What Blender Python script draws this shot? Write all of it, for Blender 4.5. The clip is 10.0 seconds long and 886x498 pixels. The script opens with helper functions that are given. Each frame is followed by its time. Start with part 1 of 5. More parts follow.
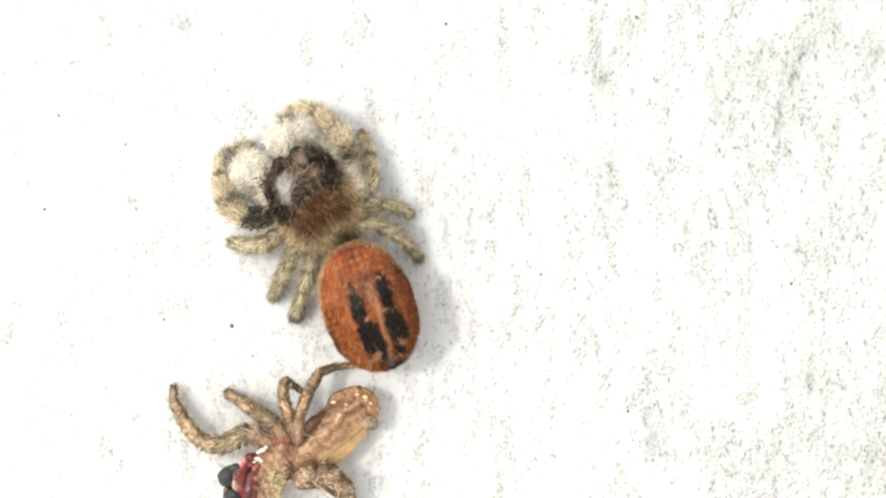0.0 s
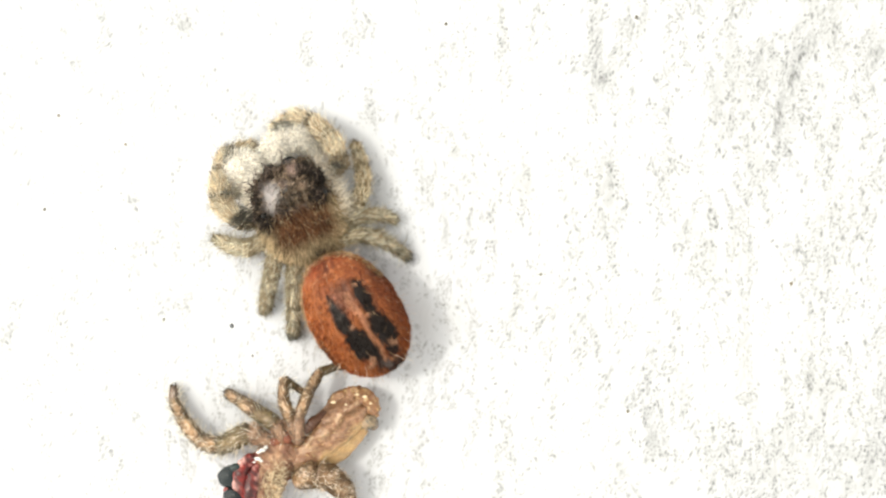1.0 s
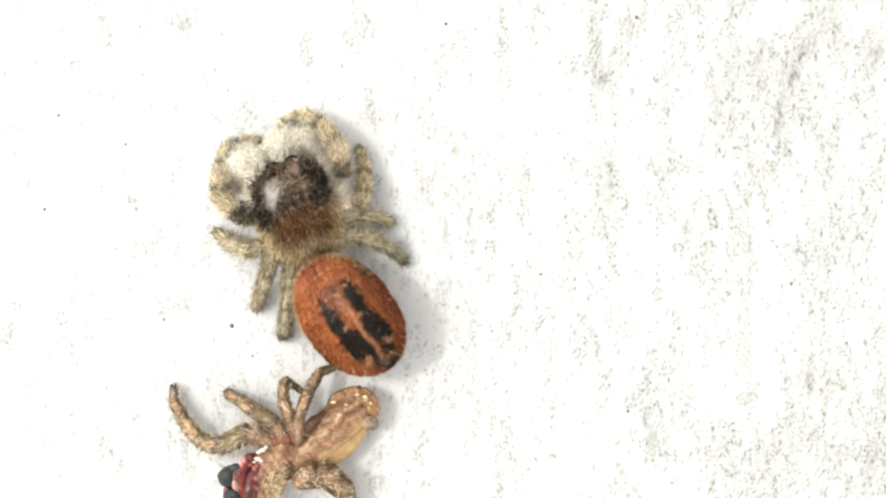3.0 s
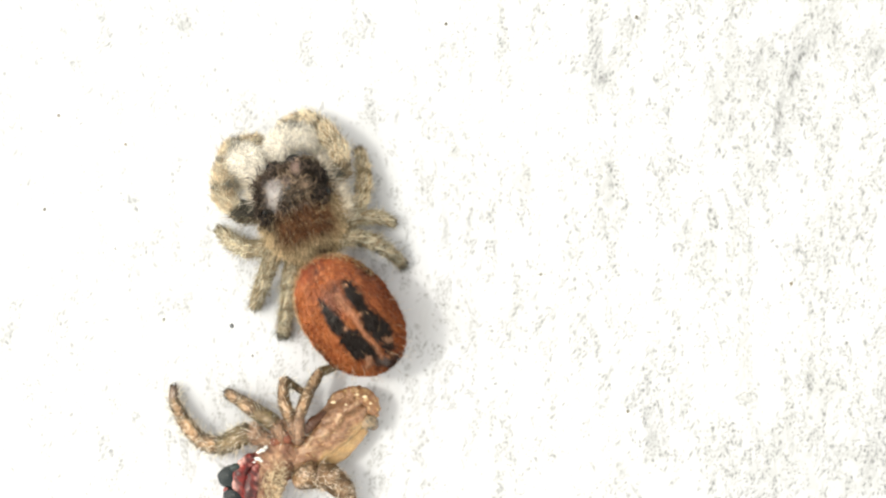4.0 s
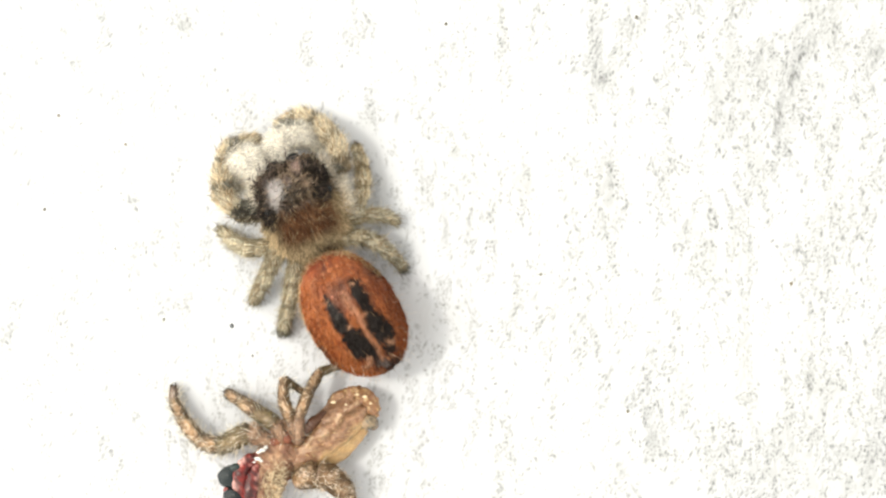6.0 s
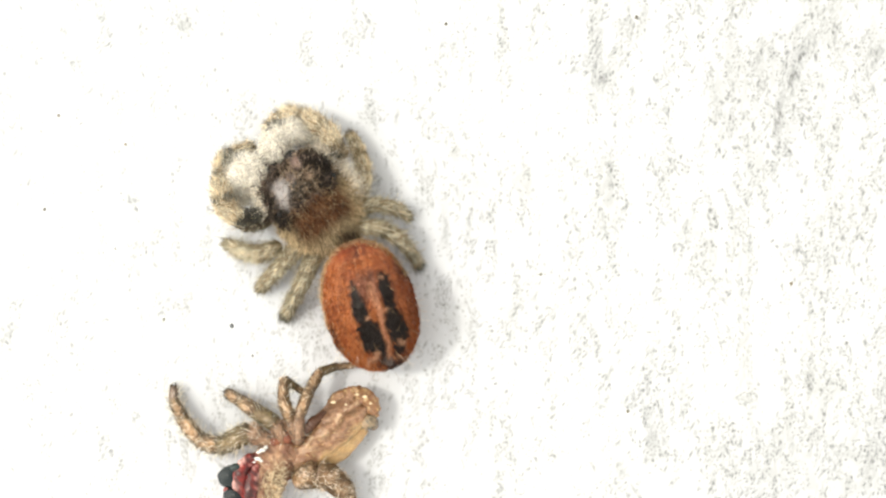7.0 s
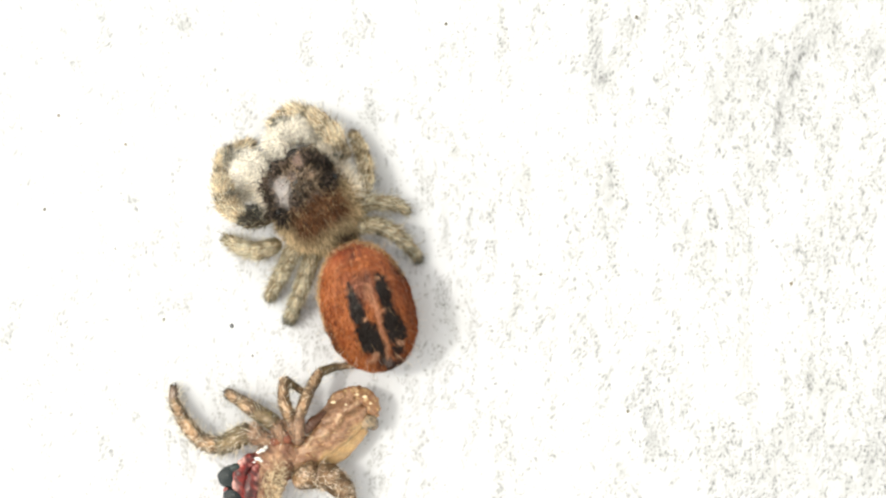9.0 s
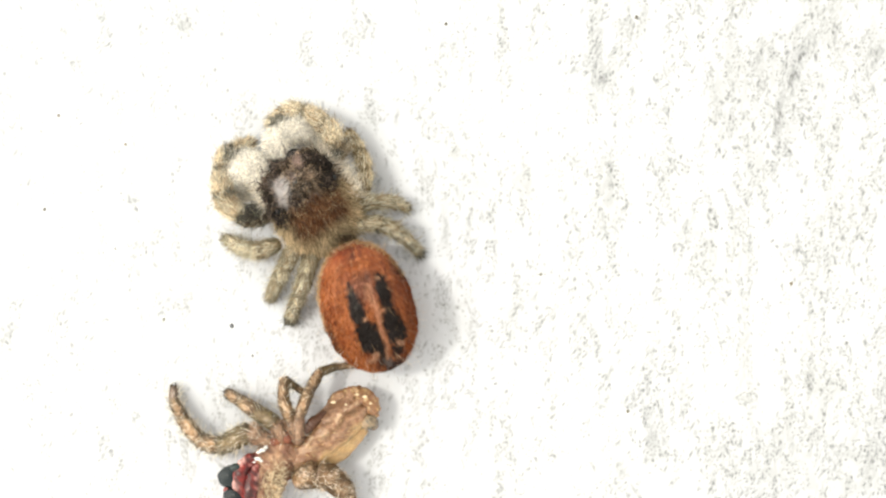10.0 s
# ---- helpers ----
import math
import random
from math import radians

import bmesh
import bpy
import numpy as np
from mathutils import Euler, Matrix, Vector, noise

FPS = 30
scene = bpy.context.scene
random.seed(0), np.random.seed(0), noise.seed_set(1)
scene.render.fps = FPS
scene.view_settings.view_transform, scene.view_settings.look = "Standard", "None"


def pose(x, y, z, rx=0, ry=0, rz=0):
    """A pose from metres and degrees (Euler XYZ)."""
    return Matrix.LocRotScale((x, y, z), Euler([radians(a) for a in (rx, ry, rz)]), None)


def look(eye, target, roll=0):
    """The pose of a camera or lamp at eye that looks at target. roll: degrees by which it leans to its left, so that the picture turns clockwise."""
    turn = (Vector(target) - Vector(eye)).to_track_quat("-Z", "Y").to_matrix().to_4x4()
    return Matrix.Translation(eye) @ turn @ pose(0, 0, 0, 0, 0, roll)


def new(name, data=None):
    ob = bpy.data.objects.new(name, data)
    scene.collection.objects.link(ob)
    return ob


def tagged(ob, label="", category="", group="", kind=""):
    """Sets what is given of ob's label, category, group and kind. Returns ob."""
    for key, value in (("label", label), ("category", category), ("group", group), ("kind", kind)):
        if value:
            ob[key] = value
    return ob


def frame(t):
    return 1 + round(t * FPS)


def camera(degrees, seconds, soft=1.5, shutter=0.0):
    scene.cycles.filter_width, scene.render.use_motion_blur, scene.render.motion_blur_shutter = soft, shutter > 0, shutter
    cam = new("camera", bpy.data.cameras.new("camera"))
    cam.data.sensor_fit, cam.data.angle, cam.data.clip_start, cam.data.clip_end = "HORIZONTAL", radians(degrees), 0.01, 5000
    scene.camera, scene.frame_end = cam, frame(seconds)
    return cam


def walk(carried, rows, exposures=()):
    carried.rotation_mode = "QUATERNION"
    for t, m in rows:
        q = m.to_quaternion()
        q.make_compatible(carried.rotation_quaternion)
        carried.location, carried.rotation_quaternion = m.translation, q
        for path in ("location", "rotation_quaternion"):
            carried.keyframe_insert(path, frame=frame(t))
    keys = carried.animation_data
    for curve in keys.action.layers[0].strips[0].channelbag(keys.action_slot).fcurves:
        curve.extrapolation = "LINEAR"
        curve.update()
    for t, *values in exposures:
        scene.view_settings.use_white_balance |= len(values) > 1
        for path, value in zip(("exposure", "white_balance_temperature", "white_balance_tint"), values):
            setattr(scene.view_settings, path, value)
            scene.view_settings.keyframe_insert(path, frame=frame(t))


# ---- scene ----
# Units of the plan below are millimetres; meshes are made in metres.
MM = 0.001
EYE_H = 92.2

# ---- camera: stands still, looking straight down on the surface ----
cam = camera(24.0, 10.0, soft=2.25)
walk(cam, [(0.0, pose(0, 0, EYE_H * MM)), (10.0, pose(0, 0, EYE_H * MM))], [(0.0, 1.375, 7210, 7), (10.0, 1.375, 7210, 7)])

# ---- light ----
SUN_AZ, SUN_EL = 170.0, 56.0
world = bpy.data.worlds.new("world")
scene.world = world
world.use_nodes = True
wn = world.node_tree.nodes
sky = wn.new("ShaderNodeTexSky")
sky.sky_type = "NISHITA"
sky.sun_disc = False
sky.sun_elevation = radians(SUN_EL)
sky.sun_rotation = radians(90 - SUN_AZ)
sky.air_density = 0.7
sky.dust_density = 1.2
sky.ozone_density = 0.3
wn["Background"].inputs["Strength"].default_value = 0.166
haze = wn.new("ShaderNodeHueSaturation")
haze.inputs["Saturation"].default_value = 0.04
world.node_tree.links.new(sky.outputs[0], haze.inputs["Color"])
world.node_tree.links.new(haze.outputs[0], wn["Background"].inputs["Color"])

sun = new("sun", bpy.data.lights.new("sun", "SUN"))
sun.data.energy = 0.57
sun.data.angle = radians(4.5)
sun.data.color = (1.0, 0.98, 0.95)
sun.matrix_basis = look((math.cos(radians(SUN_AZ)) * math.cos(radians(SUN_EL)) * 3,
                         math.sin(radians(SUN_AZ)) * math.cos(radians(SUN_EL)) * 3,
                         math.sin(radians(SUN_EL)) * 3), (0, 0, 0))

# ---- materials ----
RNG = np.random.default_rng(11)


def node_material(name):
    mat = bpy.data.materials.new(name)
    mat.use_nodes = True
    return mat, mat.node_tree.nodes, mat.node_tree.links, mat.node_tree.nodes["Principled BSDF"]


def pigment_material(name, rough, spec, spread, grain, relief, coat=0.0, scatter=0.0):
    """A surface whose pigment is stored on the mesh, varied from hair to hair and by a fine grain."""
    mat, nodes, links, bsdf = node_material(name)
    pig = nodes.new("ShaderNodeAttribute")
    pig.attribute_name = "pigment"
    geo = nodes.new("ShaderNodeNewGeometry")
    tone = nodes.new("ShaderNodeMapRange")
    tone.inputs["To Min"].default_value = 1.0 - spread
    tone.inputs["To Max"].default_value = 1.0 + spread
    links.new(geo.outputs["Random Per Island"], tone.inputs["Value"])
    coords = nodes.new("ShaderNodeTexCoord")
    fine = nodes.new("ShaderNodeTexNoise")
    fine.inputs["Scale"].default_value = 9000
    fine.inputs["Detail"].default_value = 4
    links.new(coords.outputs["Object"], fine.inputs["Vector"])
    coarse = nodes.new("ShaderNodeTexNoise")
    coarse.inputs["Scale"].default_value = 1800
    coarse.inputs["Detail"].default_value = 3
    links.new(coords.outputs["Object"], coarse.inputs["Vector"])
    both = nodes.new("ShaderNodeMath")
    both.operation = "ADD"
    links.new(fine.outputs["Fac"], both.inputs[0])
    links.new(coarse.outputs["Fac"], both.inputs[1])
    band = nodes.new("ShaderNodeMapRange")
    band.inputs["From Min"].default_value = 0.6
    band.inputs["From Max"].default_value = 1.4
    band.inputs["To Min"].default_value = 1.0 - grain
    band.inputs["To Max"].default_value = 1.0 + grain
    links.new(both.outputs[0], band.inputs["Value"])
    mul = nodes.new("ShaderNodeMath")
    mul.operation = "MULTIPLY"
    links.new(tone.outputs[0], mul.inputs[0])
    links.new(band.outputs[0], mul.inputs[1])
    scale = nodes.new("ShaderNodeVectorMath")
    scale.operation = "SCALE"
    links.new(pig.outputs["Color"], scale.inputs[0])
    links.new(mul.outputs[0], scale.inputs["Scale"])
    links.new(scale.outputs[0], bsdf.inputs["Base Color"])
    bsdf.inputs["Roughness"].default_value = rough
    bsdf.inputs["Specular IOR Level"].default_value = spec
    bsdf.inputs["Coat Weight"].default_value = coat
    bsdf.inputs["Coat Roughness"].default_value = 0.12
    if scatter:
        bsdf.inputs["Subsurface Weight"].default_value = scatter
        bsdf.inputs["Subsurface Radius"].default_value = (1.0, 0.5, 0.25)
        bsdf.inputs["Subsurface Scale"].default_value = 0.0003
    if relief:
        bump = nodes.new("ShaderNodeBump")
        bump.inputs["Strength"].default_value = relief
        bump.inputs["Distance"].default_value = 0.00006
        links.new(fine.outputs["Fac"], bump.inputs["Height"])
        links.new(bump.outputs[0], bsdf.inputs["Normal"])
    return mat


HAIR = pigment_material("hair", 0.55, 0.12, 0.5, 0.12, 0.0)
SKIN = pigment_material("cuticle", 0.52, 0.3, 0.0, 0.3, 0.5)
GLOSS = pigment_material("polished_cuticle", 0.43, 0.9, 0.0, 0.25, 0.35)
WET = pigment_material("moist_cuticle", 0.42, 0.4, 0.0, 0.35, 0.8, coat=0.25, scatter=0.25)
DRY = pigment_material("dry_cuticle", 0.42, 0.45, 0.0, 0.35, 0.5, coat=0.25, scatter=0.15)
EYE = pigment_material("eye_lens", 0.1, 0.4, 0.0, 0.1, 0.0)
CRUMB = pigment_material("dirt", 0.85, 0.2, 0.0, 0.4, 0.6)


def painted_board():
    """White paint worn over upright grain, grey dirt in its pores."""
    mat, nodes, links, bsdf = node_material("white_paint")
    pig = nodes.new("ShaderNodeAttribute")
    pig.attribute_name = "pigment"
    coords = nodes.new("ShaderNodeTexCoord")
    stretch = nodes.new("ShaderNodeMapping")
    stretch.inputs["Scale"].default_value = (1, 0.45, 1)
    links.new(coords.outputs["Object"], stretch.inputs["Vector"])
    fine = nodes.new("ShaderNodeTexNoise")
    fine.inputs["Scale"].default_value = 9000
    fine.inputs["Detail"].default_value = 3
    links.new(stretch.outputs[0], fine.inputs["Vector"])
    wide = nodes.new("ShaderNodeTexNoise")
    wide.inputs["Scale"].default_value = 500
    wide.inputs["Detail"].default_value = 5
    links.new(stretch.outputs[0], wide.inputs["Vector"])
    tone = nodes.new("ShaderNodeMapRange")
    tone.inputs["From Min"].default_value = 0.3
    tone.inputs["From Max"].default_value = 0.7
    tone.inputs["To Min"].default_value = 0.96
    tone.inputs["To Max"].default_value = 1.04
    links.new(wide.outputs["Fac"], tone.inputs["Value"])
    scale = nodes.new("ShaderNodeVectorMath")
    scale.operation = "SCALE"
    links.new(pig.outputs["Color"], scale.inputs[0])
    links.new(tone.outputs[0], scale.inputs["Scale"])
    links.new(scale.outputs[0], bsdf.inputs["Base Color"])
    bsdf.inputs["Roughness"].default_value = 0.75
    bsdf.inputs["Specular IOR Level"].default_value = 0.25
    bump = nodes.new("ShaderNodeBump")
    bump.inputs["Strength"].default_value = 0.25
    bump.inputs["Distance"].default_value = 0.00002
    links.new(fine.outputs["Fac"], bump.inputs["Height"])
    links.new(bump.outputs[0], bsdf.inputs["Normal"])
    return mat


PAINT = painted_board()


# ---- mesh tools ----
def fast_mesh(name, verts, faces, colours=None, smooth=True):
    """verts: (n, 3) in metres. faces: list of integer arrays, one for triangles and one for quads."""
    me = bpy.data.meshes.new(name)
    faces = [np.asarray(f, dtype=np.int32) for f in faces if len(f)]
    loops = np.concatenate([f.ravel() for f in faces])
    sizes = np.concatenate([np.full(len(f), f.shape[1], dtype=np.int32) for f in faces])
    starts = np.concatenate([[0], np.cumsum(sizes)[:-1]]).astype(np.int32)
    me.vertices.add(len(verts))
    me.vertices.foreach_set("co", np.asarray(verts, dtype=np.float32).ravel())
    me.loops.add(len(loops))
    me.loops.foreach_set("vertex_index", loops.astype(np.int32))
    me.polygons.add(len(sizes))
    me.polygons.foreach_set("loop_start", starts)
    me.polygons.foreach_set("use_smooth", np.full(len(sizes), smooth))
    me.update(calc_edges=True)
    if colours is not None:
        layer = me.color_attributes.new("pigment", "FLOAT_COLOR", "POINT")
        rgba = np.ones((len(verts), 4), dtype=np.float32)
        rgba[:, :3] = np.clip(colours, 0.002, 0.9)
        layer.data.foreach_set("color", rgba.ravel())
    return me


PLACE = {}


def root_thing(name, at_mm, label, category, group=""):
    ob = tagged(new(name), label, category, group)
    ob.matrix_basis = Matrix.Translation(Vector(at_mm) * MM)
    PLACE[ob.name] = np.array(at_mm, dtype=float)
    return ob


def part(name, geom, material, parent, label="", pivot=None, kind="", smooth=True):
    """One mesh under a thing or a part. geom: verts in plan millimetres, faces, colours."""
    verts, faces, colours = geom
    base = PLACE[parent.name]
    origin = base if pivot is None else np.array(pivot, dtype=float)
    me = fast_mesh(name, (verts - origin) * MM, faces, colours, smooth)
    me.materials.append(material)
    ob = new(name, me)
    ob.parent = parent
    ob.matrix_basis = Matrix.Translation(Vector(origin - base) * MM)
    PLACE[ob.name] = origin
    if label or kind:
        tagged(ob, label, kind=kind)
    return ob


def wobble(p, size, seed=0.0):
    """Smooth noise from -1 to 1 at the points p, features about size mm across."""
    q = p / size * 2.2 + seed * 7.3
    s = (np.sin(q[:, 0] * 1.7 + np.sin(q[:, 1] * 1.3 + seed)) + np.sin(q[:, 1] * 2.1 + np.sin(q[:, 2] * 1.9 + 1.3))
         + np.sin(q[:, 2] * 1.8 + np.sin(q[:, 0] * 2.3 + 2.1)) + np.sin((q[:, 0] + q[:, 1]) * 2.9 + 0.7 * np.sin(q[:, 2] * 3.1)))
    return s / 4


def normed(v):
    return v / np.maximum(np.linalg.norm(v, axis=-1, keepdims=True), 1e-9)


def ring_faces(rows, sides):
    i, j = np.meshgrid(np.arange(rows - 1), np.arange(sides), indexing="ij")
    a = (i * sides + j).ravel()
    b = (i * sides + (j + 1) % sides).ravel()
    return np.stack([a, b, b + sides, a + sides], 1)


def cap_faces(rows, sides, n):
    """Fans to the two end vertices n and n + 1."""
    j = np.arange(sides)
    k = (j + 1) % sides
    last = (rows - 1) * sides
    return np.concatenate([np.stack([np.full(sides, n), k, j], 1), np.stack([np.full(sides, n + 1), last + j, last + k], 1)])


def spline(points, n):
    """A smooth line of n points through the given ones."""
    p = np.array(points, dtype=float)
    e = np.concatenate([[2 * p[0] - p[1]], p, [2 * p[-1] - p[-2]]])
    t = np.linspace(0, len(p) - 1 - 1e-6, n)
    i = t.astype(int)
    f = (t - i)[:, None]
    a, b, c, d = e[i], e[i + 1], e[i + 2], e[i + 3]
    return 0.5 * (2 * b + (c - a) * f + (2 * a - 5 * b + 4 * c - d) * f ** 2 + (3 * b - a - 3 * c + d) * f ** 3)


def tube(points, radii, colour, rows=14, sides=14, flat=1.0, lumps=0.0, lump_size=0.5, seed=0.0, round_ends=0.6):
    """A rounded limb along a smooth line. flat: height over width. colour: a triple or a function of the verts."""
    line = spline(points, rows)
    r = np.interp(np.linspace(0, len(radii) - 1, rows), np.arange(len(radii)), radii)
    s = np.linspace(0, 1, rows)
    r = r * np.clip(1 - round_ends * (np.clip(1 - s / 0.1, 0, 1) ** 2 + np.clip(1 - (1 - s) / 0.1, 0, 1) ** 2), 0.2, 1)
    along = normed(np.gradient(line, axis=0))
    side = normed(np.cross(along, np.array([0, 0, 1.0]) + along * 0.01 + np.array([0.03, 0.01, 0])))
    up = np.cross(side, along)
    ang = np.linspace(0, 2 * np.pi, sides, endpoint=False)
    v = (line[:, None] + r[:, None, None] * (np.cos(ang)[None, :, None] * side[:, None] + flat * np.sin(ang)[None, :, None] * up[:, None])).reshape(-1, 3)
    if lumps:
        out = normed(v - np.repeat(line, sides, axis=0))
        v = v + out * (lumps * wobble(v, lump_size, seed))[:, None]
    v = np.concatenate([v, [line[0] - along[0] * r[0] * 0.4], [line[-1] + along[-1] * r[-1] * 0.4]])
    faces = [cap_faces(rows, sides, rows * sides), ring_faces(rows, sides)]
    return v, faces, paint(colour, v)


def paint(colour, v):
    if callable(colour):
        return colour(v)
    return np.repeat(np.array(colour, dtype=float)[None], len(v), axis=0)


def loft(frame_at, rows, colour, sides=48):
    """Closed body from sections. rows: y, half width, top, bottom (mm) in the body's own frame."""
    y, w, top, bot = [np.array(c, dtype=float) for c in zip(*rows)]
    n = len(rows) * 5
    curve = spline(np.stack([y, w, top], 1), n), spline(np.stack([y, bot, bot], 1), n)
    yy, ww, tt = curve[0].T
    bb = curve[1][:, 1]
    ang = np.linspace(0, 2 * np.pi, sides, endpoint=False)
    c, s = np.cos(ang), np.sin(ang)
    c, s = np.sign(c) * np.abs(c) ** 0.85, np.sign(s) * np.abs(s) ** 0.85
    mid = (tt + bb) / 2
    x = ww[:, None] * c
    z = mid[:, None] + ((tt - bb) / 2)[:, None] * s
    v = np.stack([x, np.repeat(yy[:, None], sides, 1), z], -1).reshape(-1, 3)
    v = np.concatenate([v, [[0, yy[0], mid[0]], [0, yy[-1], mid[-1]]]])
    own = v.copy()
    origin, right, ahead = frame_at
    v = np.array(origin) + v[:, :1] * np.array([*right, 0]) + v[:, 1:2] * np.array([*ahead, 0]) + v[:, 2:] * np.array([0, 0, 1.0])
    faces = [cap_faces(n, sides, n * sides)[:, ::-1], ring_faces(n, sides)[:, ::-1]]
    return v, faces, (colour(own) if callable(colour) else paint(colour, v)), own


def ball(at_mm, radii, colour, rows=10, sides=16, lumps=0.0, lump_size=0.4, seed=0.0):
    th = np.linspace(0.12, np.pi - 0.12, rows)
    ang = np.linspace(0, 2 * np.pi, sides, endpoint=False)
    v = np.stack([np.sin(th)[:, None] * np.cos(ang), np.sin(th)[:, None] * np.sin(ang), np.repeat(np.cos(th)[:, None], sides, 1)], -1).reshape(-1, 3)
    v = np.concatenate([v, [[0, 0, 1], [0, 0, -1]]])
    if lumps:
        v = v * (1 + lumps * wobble(v, lump_size, seed))[:, None]
    v = v * np.array(radii) + np.array(at_mm)
    faces = [cap_faces(rows, sides, rows * sides)[:, ::-1], ring_faces(rows, sides)[:, ::-1]]
    return v, faces, paint(colour, v)


def scatter(verts, faces, n, weight=None):
    """n random places on a surface: indices of the triangles' corners, weights, places and normals."""
    tri = []
    for f in faces:
        f = np.asarray(f)
        tri.append(f[:, :3])
        if f.shape[1] == 4:
            tri.append(f[:, [0, 2, 3]])
    tri = np.concatenate(tri)
    a, b, c = verts[tri[:, 0]], verts[tri[:, 1]], verts[tri[:, 2]]
    cr = np.cross(b - a, c - a)
    area = np.linalg.norm(cr, axis=1)
    if weight is not None:
        area = area * weight((a + b + c) / 3)
    pick = RNG.choice(len(tri), n, p=area / area.sum())
    u, w = RNG.random((2, n))
    flip = u + w > 1
    u[flip], w[flip] = 1 - u[flip], 1 - w[flip]
    p = a[pick] + u[:, None] * (b - a)[pick] + w[:, None] * (c - a)[pick]
    nrm = normed(cr[pick])
    return p, nrm


def outward(p, nrm, verts):
    """Turn the normals away from the middle of the body."""
    sign = np.sign(((p - verts.mean(0)) * nrm).sum(1))
    return nrm * np.where(sign == 0, 1, sign)[:, None]


def hairs(p, way, length, radius, colours, bend=0.25, droop=(0, 0, 0)):
    """Tapered three-sided hairs that bend a little."""
    n = len(p)
    way = normed(way)
    side = normed(np.cross(way, RNG.normal(size=(n, 3))))
    other = np.cross(way, side)
    length = np.broadcast_to(np.asarray(length, dtype=float), (n,))
    radius = np.broadcast_to(np.asarray(radius, dtype=float), (n,))
    curl = side * (RNG.normal(size=n) * bend)[:, None] + np.array(droop)
    mid = p + way * (length * 0.55)[:, None] + curl * (length * 0.18)[:, None]
    tip = p + way * length[:, None] + curl * (length * 0.75)[:, None]
    v = np.empty((n, 7, 3))
    for k in range(3):
        a = 2 * np.pi * k / 3
        off = (math.cos(a) * side + math.sin(a) * other) * radius[:, None]
        v[:, k] = p + off
        v[:, 3 + k] = mid + off * 0.75
    v[:, 6] = tip
    v[..., 2] = np.maximum(v[..., 2], 0.015)
    base = (np.arange(n) * 7)[:, None]
    quads = np.concatenate([base + np.array([k, (k + 1) % 3, 3 + (k + 1) % 3, 3 + k]) for k in range(3)])
    tris = np.concatenate([base + np.array([3 + k, 3 + (k + 1) % 3, 6]) for k in range(3)])
    cols = np.repeat(colours, 7, axis=0)
    return v.reshape(-1, 3), [tris, quads], cols


def mixed(a, b, f):
    f = np.clip(np.asarray(f, dtype=float), 0, 1)[..., None]
    return np.asarray(a) * (1 - f) + np.asarray(b) * f


def joined(geoms):
    """Several pieces of one part in one mesh."""
    vs, cs, tri, quad, n = [], [], [], [], 0
    for v, faces, c in geoms:
        for f in faces:
            f = np.asarray(f)
            (tri if f.shape[1] == 3 else quad).append(f + n)
        vs.append(v)
        cs.append(c)
        n += len(v)
    return np.concatenate(vs), [np.concatenate(tri) if tri else [], np.concatenate(quad) if quad else []], np.concatenate(cs)


